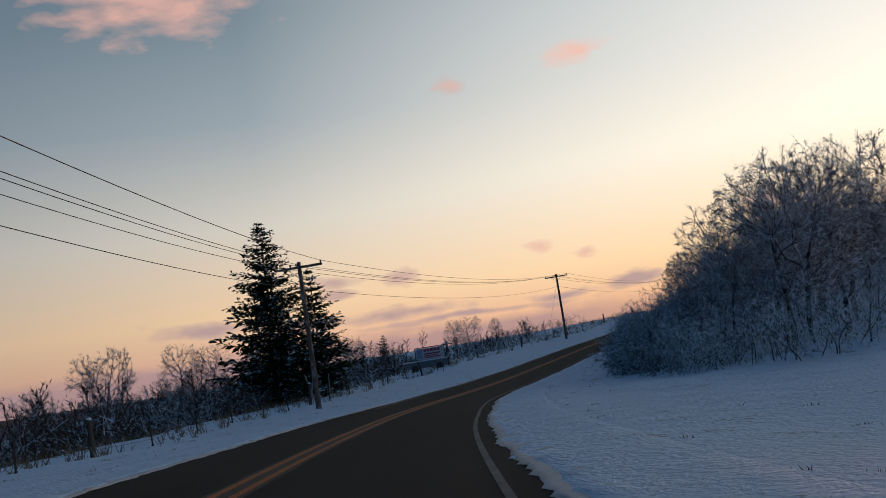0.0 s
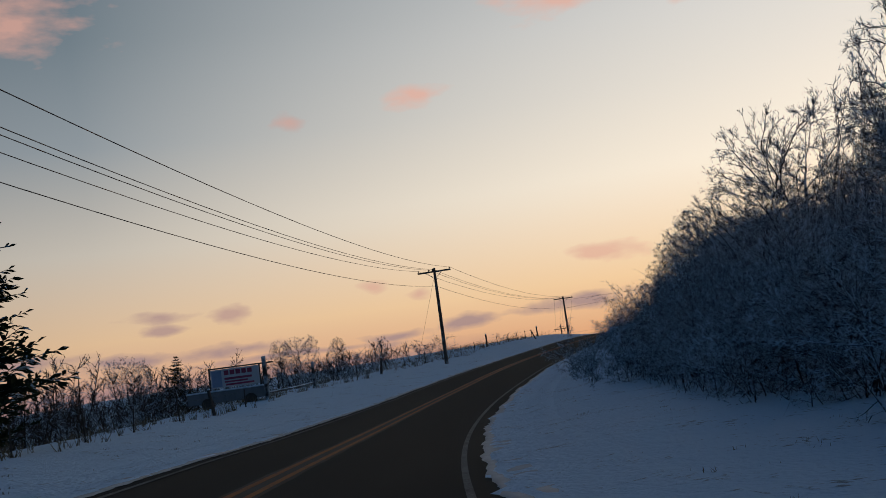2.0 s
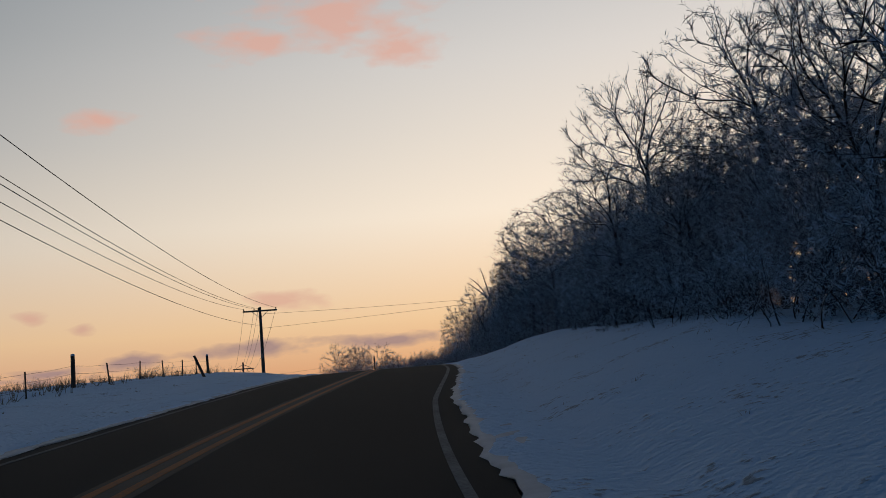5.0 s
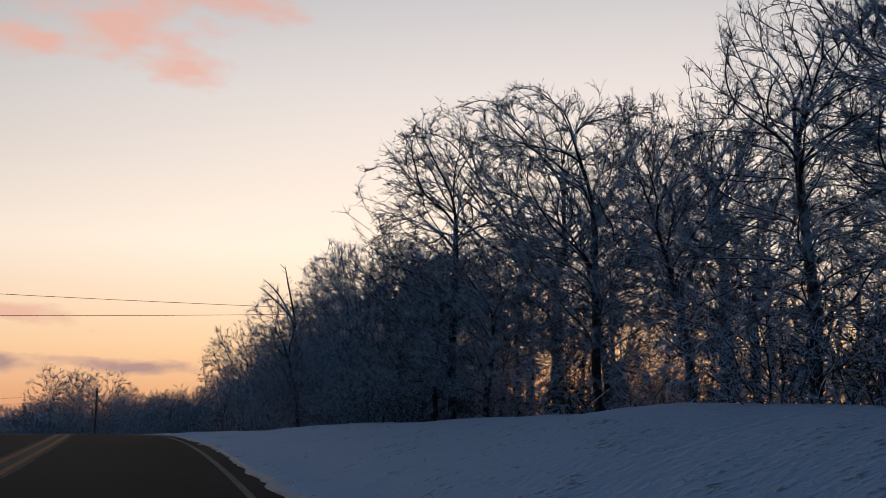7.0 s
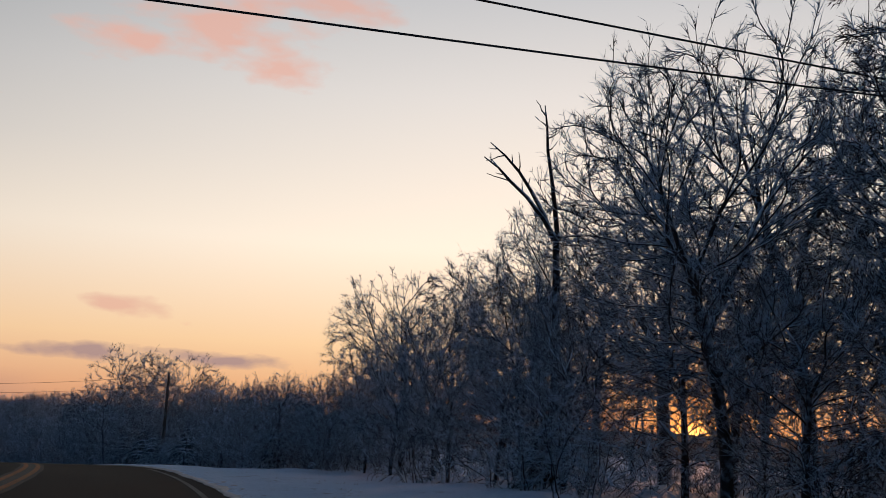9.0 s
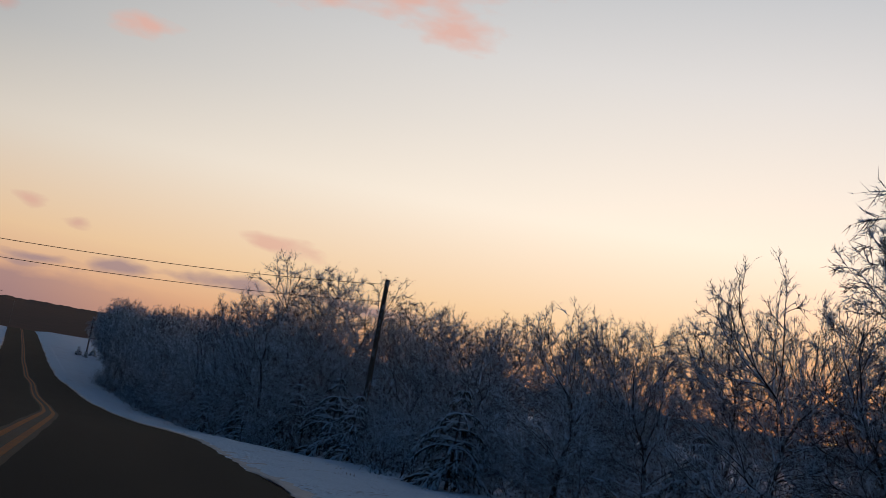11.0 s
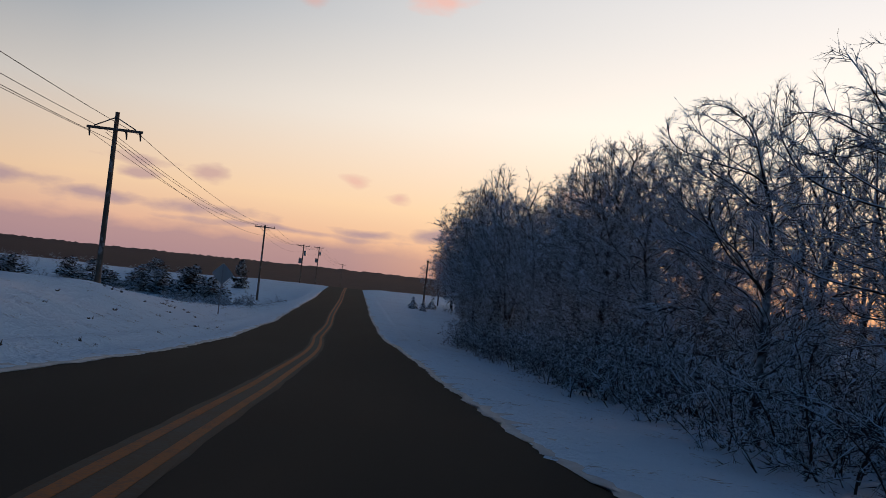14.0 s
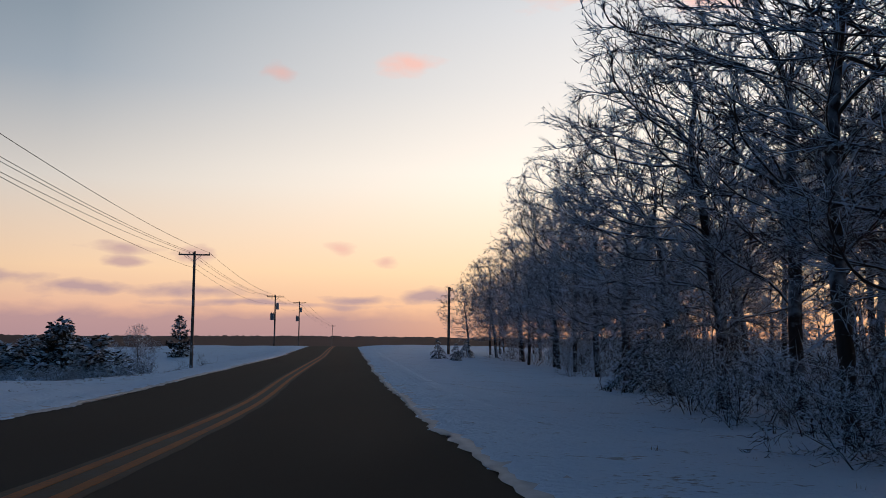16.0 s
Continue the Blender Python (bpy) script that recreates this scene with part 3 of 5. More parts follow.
def thicket(seed, height, width, label, stems_n=9, name="frosted_shrub", group="roadside thicket"):
    """A frosted shrub: many arching stems full of twigs."""
    rng = random.Random(seed)
    root = empty(name, Matrix(), label, "shrub", group)
    stems, twigs = Tubes(), Tubes()
    for _ in range(stems_n):
        a, rad = rng.uniform(0, 2 * math.pi), width * 0.35 * math.sqrt(rng.random())
        start = Vector((rad * math.cos(a), rad * math.sin(a), -0.15))
        way = Vector((math.cos(a) * rng.uniform(0.1, 0.75), math.sin(a) * rng.uniform(0.1, 0.75), 1))
        L = height * rng.uniform(0.7, 1.1)
        stem = wander(rng, start, way, L, 7, 0.21, -0.03)
        stems.add(stem, 0.030, 0.010, 3)
        for j in range(7):
            p, d = along(stem, 0.10 + 0.90 * (j + rng.random()) / 7)
            br = wander(rng, p, aside(rng, d, rng.uniform(0.6, 1.25)), L * 0.36 * rng.uniform(0.6, 1.2), 4, 0.34, -0.04)
            twigs.add(br, 0.016, 0.007, 3)
            for m in range(6):
                p2, d2 = along(br, 0.1 + 0.9 * (m + rng.random()) / 6)
                tip = p2 + (aside(rng, d2, rng.uniform(0.5, 1.1)) + Vector((0, 0, -0.1))).normalized() * L * rng.uniform(0.07, 0.17)
                twigs.spike(p2, tip, 0.011)
                for _q in range(4):
                    p3 = p2.lerp(tip, rng.uniform(0.05, 0.95))
                    twigs.sliver(p3, p3 + aside(rng, tip - p2, rng.uniform(0.5, 1.1)) * L * rng.uniform(0.04, 0.11), 0.014)
    stems.object("stem", M_BARK, root)
    twigs.object("crown", M_THICKET, root)
    return root


def conifer(seed, height, width, needle, name, label, category, group="", droop=0.25, whorls=22, per=7, gap=0.06, bare=0.0, lush=1.0):
    """A cedar or pine: trunk, boughs, and sprays of small leaf blades along them."""
    rng = random.Random(seed)
    root = empty(name, Matrix(), label, category, group)
    wood, boughs, v, f = Tubes(), Tubes(), [], []
    trunk = wander(rng, Vector((0, 0, -0.3)), Vector((0, 0, 1)), height + 0.3, 10, 0.02, 0.1)
    wood.add(trunk, 0.018 * height, 0.01, 6)
    for w in range(whorls):
        t = bare + (1 - bare) * (w + rng.random()) / whorls
        z = height * t
        reach = width * (1 - t) ** 0.75 * min(1, (t - bare) * 9 + 0.45)
        for b in range(per):
            if rng.random() < gap:
                continue
            a = rng.uniform(0, 2 * math.pi)
            L = reach * (rng.uniform(0.65, 1.15) if gap < 0.08 else rng.uniform(0.45, 1.25) * (1 + 0.18 * math.sin(3 * a + 0.9 * w))) + 0.12
            way = Vector((math.cos(a), math.sin(a), 0.35 * (1 - droop * 3) + rng.gauss(0, 0.12)))
            k = min(int(t * 10), 9)
            start = trunk[k].lerp(trunk[k + 1], t * 10 - k)
            bough = wander(rng, start, way, L, 5, 0.08, -droop * 0.3)
            boughs.add(bough, 0.012 + 0.010 * L, 0.006, 3)
            count = int((5 + L * 6) / lush ** (0.5 if lush > 1 else 1.6))
            for s in range(count):
                u = 0.12 + 0.88 * s / count
                k2 = min(int(u * 5), 4)
                p = bough[k2].lerp(bough[k2 + 1], u * 5 - k2)
                d = (bough[k2 + 1] - bough[k2]).normalized()
                side = aside(rng, d, rng.uniform(0.5, 1.2))
                side.z = side.z * 0.6 - droop * rng.uniform(0, 0.8)
                size = lush * (0.18 + 0.17 * L * (1 - u * 0.5)) * rng.uniform(0.6, 1.2)
                n = side.cross(Vector((rng.gauss(0, 0.5), rng.gauss(0, 0.5), 1))).normalized() * size * 0.22
                q = len(v)
                mid = p + side * size * 0.55
                v += [p, mid + n, p + side * size + Vector((0, 0, -droop * size * 0.5)), mid - n, mid + Vector((0, 0, size * 0.13))]
                f += [(q, q + 1, q + 4), (q + 1, q + 2, q + 4), (q + 2, q + 3, q + 4), (q + 3, q, q + 4)]
    wood.object("trunk", M_BARK, root)
    k = len(v)
    mesh_object("crown", [tuple(p) for p in v + boughs.v], f + [tuple(i + k for i in q) for q in boughs.f], needle, root)
    return root


def cedar(seed, height, width, label):
    """A young cedar: long boughs that arch over and hang down, fringed with drooping sprays, all loaded with snow."""
    rng = random.Random(seed)
    root = empty("cedar", Matrix(), label, "cedar", "snowy cedars")
    wood, boughs = Tubes(), Tubes()
    trunk = wander(rng, Vector((0, 0, -0.3)), Vector((0, 0, 1)), height + 0.3, 8, 0.03, 0.1)
    wood.add(trunk, 0.02 * height, 0.015, 6)
    whorls = 11
    for w in range(whorls):
        t = 0.05 + 0.93 * (w + rng.random() * 0.8) / whorls
        start, _d = along(trunk, t)
        for b in range(7):
            a = rng.uniform(0, 6.283)
            L = (width * (1 - t) ** 0.8 + 0.25) * rng.uniform(0.7, 1.2)
            pts, d = [start.copy()], Vector((math.cos(a), math.sin(a), rng.uniform(0.25, 0.6)))
            for k in range(6):
                d = (d.normalized() + Vector((rng.gauss(0, 0.08), rng.gauss(0, 0.08), -0.27))).normalized()
                pts.append(pts[-1] + d * L / 6)
            boughs.add(pts, 0.035 + 0.012 * L, 0.02, 5)
            for q in range(int(9 + 7 * L)):
                u = rng.uniform(0.15, 1.0)
                p, dd = along(pts, u)
                out = (dd * rng.uniform(0.3, 1.0) + dd.orthogonal() * rng.gauss(0, 0.5) + Vector((rng.gauss(0, 0.45), rng.gauss(0, 0.45), -rng.uniform(0.1, 0.9)))).normalized()
                boughs.spike(p, p + out * (0.14 + 0.20 * L * (1.1 - u * 0.5)) * rng.uniform(0.6, 1.2), 0.028 + 0.012 * L)
    wood.object("trunk", M_BARK, root)
    boughs.object("crown", M_CEDAR, root)
    return root


def spot(x, y, scale=1.0, turn=0.0, sink=0.1, tall=1.0):
    return pose(x, y, at_ground(x, y, sink), 0, 0, turn) @ Matrix.Diagonal((scale, scale, scale * tall, 1))


def place_first(ob, m):
    ob.matrix_basis = m
    return ob


class Stock:
    """Models of one kind; the first use moves the model, later uses copy it."""

    def __init__(self, models):
        self.models, self.used, self.n = models, set(), 0

    def put(self, m, which=None):
        i = self.n % len(self.models) if which is None else which
        self.n += 1
        if i in self.used:
            first = self.models[i].scale
            return copy_thing(self.models[i], m @ Matrix.Diagonal((1 / first.x, 1 / first.y, 1 / first.z, 1)))
        self.used.add(i)
        return place_first(self.models[i], m)


TREES = Stock([
    bare_tree(11, 10.0, "broad bare oak with heavy spreading limbs", 0.24, 5.4, 0.46, 3000, 0.50, 0.0095, 2, 0.0, 0.40, 0.42),
    bare_tree(12, 10.0, "bare hardwood tree with a rounded frosted crown", 0.18, 3.7, 0.45, 2700, 0.55, 0.0085, 3, 0.0, 0.42, 0.60),
    bare_tree(13, 10.0, "bare tree with a full rounded crown dusted with snow", 0.12, 3.3, 0.40, 2000, 0.60, 0.0095, 2, 0.0, 0.45, 0.64),
    bare_tree(14, 10.0, "slim bare tree with upswept snowy branches", 0.30, 2.6, 0.55, 1400, 0.95, 0.0095, 2, 0.0, 0.42, 0.70),
    bare_tree(15, 10.0, "tall bare tree with a forked open crown", 0.36, 2.9, 0.60, 1300, 0.85, 0.0095, 2, 0.0, 0.42, 0.52),
    bare_tree(16, 10.0, "low branching bare tree thick with frosted twigs", 0.05, 3.8, 0.40, 2000, 0.55, 0.0095, 2, 0.0, 0.55, 0.40),
    bare_tree(17, 10.0, "bare tree reaching out with snow along its arching branches", 0.18, 3.4, 0.48, 2200, 0.45, 0.0095, 2, 0.15, 0.45, 0.62),
    bare_tree(18, 10.0, "tall bare tree leaning out of the wood towards the road", 0.26, 3.0, 0.52, 1800, 0.60, 0.0095, 2, 0.18, 0.45, 0.66),
])
OAK, ROUND, FULL, SLIM, FORKED, LOW, REACHING, LEANING = range(8)
SHRUBS = Stock([
    thicket(21, 4.2, 3.2, "dense leafless shrub white with frost"),
    thicket(22, 3.2, 3.8, "low spreading leafless shrub covered in snow"),
    thicket(23, 5.4, 3.0, "tall leafless shrub with arching frosted twigs"),
])
CEDARS = Stock([
    cedar(31, 5.0, 3.0, "young cedar with arching boughs loaded with snow"),
    cedar(32, 3.8, 1.9, "narrow young cedar with snow on its hanging boughs"),
])

# woodland along the right side: how far its foot stands from the centre line, by y
rng = random.Random(5)
EDGE_Y = [36, 44, 54, 68, 78, 89, 97, 105, 115, 134, 150, 165, 200, 222, 235, 251, 272, 294, 313, 325, 334, 350, 365, 382, 410, 440]
EDGE_OUT = [10.3, 9.0, 7.9, 7.7, 6.0, 5.2, 5.6, 6.5, 7.3, 7.7, 8.8, 9.0, 8.8, 9.0, 9.0, 8.0, 8.6, 8.6, 8.4, 7.9, 8.2, 10.4, 12.4, 14.0, 14.2, 13.5]


def edge(y):
    return float(np.interp(y, EDGE_Y, EDGE_OUT))


# the wood in rows, from its edge inwards: how far in, how close the trees stand (by their height), and the height of the canopy by y
CANOPY_Y = list(range(48, 440, 16))
SKIRT = [3.8, 3.1, 1.5, 1.0, 2.1, 5.3, 6.3, 6.3, 5.9, 5.6, 4.0, 4.7, 4.7, 6.0, 6.0, 6.2, 7.7, 8.9, 9.8, 10.3, 10.6, 11.0, 10.3, 8.9, 7.5]
FRINGE = [6.4, 5.3, 3.7, 3.2, 5.7, 8.1, 9.1, 7.7, 8.0, 7.9, 6.2, 5.1, 5.4, 6.9, 8.5, 7.4, 8.8, 9.8, 9.6, 9.7, 9.7, 9.5, 10.1, 11.3, 10.4]
MIDDLE = [8.9, 8.6, 7.7, 5.1, 6.1, 7.3, 9.2, 9.3, 9.9, 10.1, 9.3, 7.4, 6.4, 7.6, 9.7, 9.6, 9.3, 10.7, 10.9, 11.1, 11.2, 10.9, 10.1, 9.5, 10.0]
DEEP = [12.6, 11.7, 10.7, 9.3, 8.2, 7.3, 10.9, 11.8, 12.3, 10.8, 11.1, 11.6, 9.3, 8.2, 10.3, 11.5, 11.7, 11.5, 11.6, 11.5, 11.8, 12.4, 12.0, 11.1, 10.1]
CANOPY = [(1.5, 0.75, SKIRT), (4.5, 0.7, FRINGE), (8.5, 0.72, MIDDLE), (14, 0.95, DEEP)]
trees_rng = random.Random(51)
for row, (inward, closeness, canopy) in enumerate(CANOPY):
    yy = 50.0
    while yy < 432:
        h = float(np.interp(yy, CANOPY_Y, canopy)) * (1.0 - 0.30 * trees_rng.random() ** 1.6)
        x, y = beside(yy, edge(yy) + inward + trees_rng.uniform(-0.7, 0.9) * (1 + row * 0.3))
        facing = trees_rng.uniform(0, 360)
        if h < 5.5:
            which = trees_rng.choice((LOW, LOW, FULL))
        elif row == 0:
            which, facing = trees_rng.choice((REACHING, REACHING, LEANING, FULL)), trees_rng.uniform(-40, 40)
        elif yy > 285:
            which = trees_rng.choice((SLIM, FORKED, FORKED, LEANING))
        elif 158 < yy < 245:
            which = trees_rng.choice((ROUND, OAK, ROUND, FULL) if row == 1 else (ROUND, FORKED, ROUND, SLIM))
        else:
            which = trees_rng.choice((ROUND, ROUND, FULL, SLIM, FORKED))
        if which == LEANING:
            facing = trees_rng.uniform(-40, 40)
        if 228 < y < 252 and x < 28.0 and h > 2.8:      # cut back round the pole
            h, which = trees_rng.uniform(2.0, 2.8), LOW
        by_oak = math.hypot(x - 25.4, y - 166.6) < 4.5
        if h > 2.0 and not by_oak:
            TREES.put(spot(x, y, h / 10.0, facing), which)
        yy += max(2.0, closeness * (1.05 if 158 < yy < 240 else 1.5 if 280 < yy < 314 and row else 1.15 if 245 < yy < 300 else 1.15 if yy > 325 and row > 1 else 1.05) * h) * trees_rng.uniform(0.75, 1.25)
TREES.put(spot(26.2, 166.6, 1.15, 210), OAK)
TREES.put(spot(23.8, 184.5, 0.72, 40), ROUND)
TREES.put(spot(9.5, 92.4, 1.12, 300), ROUND)
TREES.put(spot(31.5, 290.5, 1.45, 75), ROUND)
TREES.put(spot(34.8, 286.0, 1.36, 190), ROUND)
# taller trees that stand out of the canopy: x, y, height
STANDARDS = [
    (29.9, 188.9, 11.0), (21.3, 311.9, 9.6), (23.3, 260.7, 7.4), (17.2, 329.9, 9.6), (19.2, 161.9, 8.6),
    (34.3, 221.2, 10.6), (11.2, 77.7, 12.4), (34.1, 264.6, 9.6), (24.3, 299.8, 9.2), (26.5, 179.7, 8.6),
    (33.4, 198.5, 12.6), (34.4, 258.4, 8.4), (29.1, 264.2, 9.0), (13.4, 134.2, 9.4), (19.9, 305.6, 8.0), (22.2, 321.3, 10.2),
    (36.7, 211.6, 11.6), (29.0, 143.4, 12.6), (30.6, 162.8, 12.0), (24.8, 270.1, 8.6), (6.9, 53.7, 9.3), (9.5, 115.5, 7.4), (11.6, 124.0, 8.6),
    (17.9, 384.4, 11.2), (18, 326.5, 10.2), (16.8, 337, 10), (18.6, 344, 11), (21.5, 347, 10), (23.5, 353, 10.8), (20.5, 356, 9.6), (20.2, 333, 9.6),
]
for i, (x, y, h) in enumerate(STANDARDS):
    TREES.put(spot(x, y, h / 10.0, i * 137), (FORKED, SLIM, LEANING, FORKED)[i % 4] if y > 285 else (ROUND, FULL, ROUND)[i % 3])

# the shrubs and cedars between them, by stretches of y:
# shrubs and their size, cedars
WOODS = [
    (36, 60, 6, 0.90, 1), (60, 84, 8, 0.78, 1), (84, 128, 14, 0.72, 1), (128, 158, 14, 0.98, 1), (158, 205, 16, 0.84, 0),
    (205, 240, 16, 0.66, 4), (240, 300, 14, 0.94, 1), (300, 345, 8, 0.84, 1), (345, 410, 16, 0.90, 1),
]
for y0, y1, n_shrub, bush, n_cedar in WOODS:
    def stretch(i, n):
        return y0 + (y1 - y0) * (i + rng.random()) / n
    for i in range(n_shrub):
        yy = stretch(i, n_shrub)
        inward = 0.3 + 7 * rng.random() ** 1.5
        x, y = beside(yy, edge(yy) + inward)
        # those on the inside of the bend and on the crest have stayed low
        low_growth = 0.62 if 84 < y < 92 else 0.75 if 138 < y < 146 else 1.0
        m = spot(x, y, low_growth * bush * (0.5 + 0.5 * min(1, inward / 3.2)) * rng.uniform(0.8, 1.15), rng.uniform(0, 360))
        SHRUBS.n += 1
        if inward < 5.2:
            SHRUBS.put(m, SHRUBS.n % 3)
    for i in range(n_cedar):
        yy = stretch(i, n_cedar)
        x, y = beside(yy, edge(yy) + 0.6 + 4 * rng.random() ** 1.5)
        CEDARS.put(spot(x, y, rng.uniform(0.42, 0.66), rng.uniform(0, 360)))


# cedars standing in the open at the foot of the wood: x, y, scale, model
FOOT_CEDARS = [(24.1, 246.0, 0.66, 1), (24.6, 242.0, 0.54, 0), (24.7, 239.2, 0.54, 1), (23.0, 252.8, 0.46, 0), (22.4, 264.6, 0.42, 0)]
for x, y, size, which in FOOT_CEDARS:
    CEDARS.put(spot(x, y, size * 1.15, x * 83 % 360), which)

foot_rng, yy = random.Random(77), 40.0
while yy < 344:
    low = float(np.interp(yy, [40, 60, 76, 84, 104, 112, 130, 150, 230, 270, 285, 312, 345], [1.9, 1.7, 1.3, 1.0, 1.0, 1.5, 1.9, 1.7, 1.5, 1.6, 2.5, 2.3, 1.6]))
    if yy < 150 or yy > 228:
        x, y = beside(yy, edge(yy) + foot_rng.uniform(0.1, 0.9))
        m = spot(x, y, low / 3.2 * foot_rng.uniform(0.8, 1.1), foot_rng.uniform(0, 360))
        if all(math.hypot(x - c[0], y - c[1]) > 1.9 for c in FOOT_CEDARS):
            SHRUBS.put(m, 1)
        x, y = beside(yy + 0.6, edge(yy) + foot_rng.uniform(1.8, 3.0))
        SHRUBS.put(spot(x, y, low / 2.4 * foot_rng.uniform(0.8, 1.1), foot_rng.uniform(0, 360)), 1)
    elif yy < 196:
        for inward in (1.6, 4.0, 7.5):
            x, y = beside(yy, edge(yy) + inward + foot_rng.uniform(-0.8, 1.2))
            SHRUBS.put(spot(x, y, (1.7 if yy < 186 else 1.2) / 3.2 * foot_rng.uniform(0.8, 1.2), foot_rng.uniform(0, 360)), 1)
    yy += foot_rng.uniform(2.2, 3.6)


def undergrowth():
    """The tangle of seedlings and brambles on the floor of the wood."""
    r7 = random.Random(29)
    t = Tubes()
    for i in range(2300):
        yy = 38 + 372 * r7.random()
        x, y = beside(yy, edge(yy) + 1.5 + 26 * r7.random() ** 1.3)
        base = Vector((x, y, at_ground(x, y, 0.05)))
        h = r7.uniform(0.9, 2.2) if yy < 150 or 205 < yy < 245 else r7.uniform(1.2, 3.0)
        for _ in range(26):
            a, rad = r7.uniform(0, 6.283), 0.9 * math.sqrt(r7.random())
            p = base + Vector((rad * math.cos(a), rad * math.sin(a), h * 0.75 * r7.random() ** 1.4))
            t.sliver(p, p + Vector((r7.gauss(0, 0.28), r7.gauss(0, 0.28), r7.uniform(0.05, 0.55))) * h * 0.6, 0.022)
    return tagged(t.object("undergrowth", M_TWIG, None, False), "tangled frosted undergrowth on the floor of the wood", "undergrowth", kind="stuff")


undergrowth()


def deep_woods(name, label, places, seed, material):
    """Crowded slim trees and undergrowth deep in a wood, too many and too far to tell apart."""
    r3 = random.Random(seed)
    t = Tubes()
    for x, y, h in places:
        z = at_ground(x, y, 0.2)
        base = Vector((x, y, z))
        stem = wander(r3, base, Vector((r3.gauss(0, 0.1), r3.gauss(0, 0.1), 1)), h, 4, 0.07, 0.05)
        t.add(stem, 0.010 * h + 0.02, 0.015, 4)
        for _ in range(16):
            p, d = along(stem, r3.uniform(0.12, 1.0))
            tip = p + aside(r3, d, r3.uniform(0.5, 1.1)) * h * r3.uniform(0.12, 0.3)
            t.spike(p, tip, 0.03)
            for _q in range(11):
                p2 = p.lerp(tip, r3.uniform(0.1, 1))
                t.sliver(p2, p2 + aside(r3, tip - p, r3.uniform(0.4, 1.2)) * h * r3.uniform(0.04, 0.12), 0.022)
        for _ in range(34):
            a, rad = r3.uniform(0, 6.283), 2.2 * math.sqrt(r3.random())
            p = base + Vector((rad * math.cos(a), rad * math.sin(a), r3.uniform(0, 1.6)))
            t.sliver(p, p + Vector((r3.gauss(0, 0.6), r3.gauss(0, 0.6), r3.uniform(0.2, 1.3))), 0.035)
    return tagged(t.object(name, material, None), label, "woods", kind="stuff")


inner = []
for i in range(235):
    y = rng.choice((40 + 85 * rng.random(), 120 + 90 * rng.random(), 205 + 95 * rng.random(), 230 + 75 * rng.random())) if i < 190 else 300 + 95 * rng.random()
    x, yy = beside(y, (19 if y < 300 else 24) + 40 * rng.random() ** 1.3)
    if 190 < y < 236 and i % 2:
        continue
    inner.append((x, yy, (rng.uniform(3.6, 5) if y < 150 or 195 < y < 240 else rng.uniform(5.5, 8))))
for i in range(420):
    y = 138 + 175 * rng.random() if i < 350 else 40 + 100 * rng.random()
    x, yy = beside(y, edge(y) + 7 + 26 * rng.random() ** 1.2)
    if 190 < y < 236 and i % 6:
        continue
    inner.append((x, yy, rng.uniform(2.8, 4.2) if y < 145 or 205 < y < 245 else rng.uniform(3.6, 6.0)))
for i in range(90):
    y = 328 + 80 * rng.random()
    x, yy = beside(y, edge(y) + 4 + 22 * rng.random() ** 1.2)
    inner.append((x, yy, rng.uniform(3.0, 5.5)))
deep_woods("deep_woods", "crowded bare trees and undergrowth deep in the wood", inner, 61, M_TWIG)
valley = []
for i in range(760):
    x, yy = beside(4 + 132 * rng.random(), -(17.5 + 64 * rng.random() ** 1.25))
    if not (-30 < x < -14 and 78 < yy < 112):
        valley.append((x, yy, rng.uniform(2.8, 4.8) if x < -32 else rng.uniform(1.6, 3.0)))
deep_woods("valley_brush", "brown frosted brush filling low ground beyond a fence", valley, 62, M_BRUSH)

# single trees on the other side: x, y, height, which model
for x, y, h, which in ((-59.0, 100.0, 10.0, ROUND), (-52.0, 104.0, 9.0, FULL), (-29.0, 154.0, 5.2, ROUND), (-32.5, 160.0, 5.0, FULL), (-13.0, 262.0, 3.6, LOW),
                       (-62.0, 92.0, 7.2, FULL), (-44.0, 140.0, 6.0, ROUND), (-24.0, 150.0, 4.2, SLIM), (-70.0, 150.0, 8.4, ROUND), (-16.2, 412.0, 4.0, SLIM)):
    TREES.put(spot(x, y, h / 10.0, x * 37 % 360), which)


def dead_tree(x, y, z_fork, tips):
    """A dead grey trunk that forks into broken limbs, one to each tip, with a few stubs along them."""
    base = at_ground(x, y, 0.2)
    root = empty("dead_tree", pose(x, y, base), "dead leafless tree with broken stubby limbs", "tree")
    r9, wood = random.Random(8), Tubes()
    fork = Vector((0, 0, z_fork - base))
    wood.chain([Vector((0, 0, 0)), fork * 0.5 + Vector((0.12, 0, 0)), fork], [0.17, 0.13, 0.10], 8)
    for tip_x, tip_y, tip_z in tips:
        end = Vector((tip_x - x, tip_y - y, tip_z - base))
        line = [fork.lerp(end, u) + Vector((r9.gauss(0, 0.05), r9.gauss(0, 0.05), 0.32 * math.sin(u * 3.14))) for u in (0, 0.2, 0.4, 0.6, 0.8, 1.0)]
        wood.chain(line, [0.085, 0.07, 0.055, 0.045, 0.032, 0.015], 6)
        for u in (0.45, 0.6, 0.7, 0.8, 0.9):
            q, d = along(line, u)
            wood.add(wander(r9, q, aside(r9, d, r9.uniform(0.6, 1.0)), r9.uniform(0.25, 0.75), 3, 0.15), 0.024, 0.008, 4)
    wood.object("trunk", M_BARK, root)


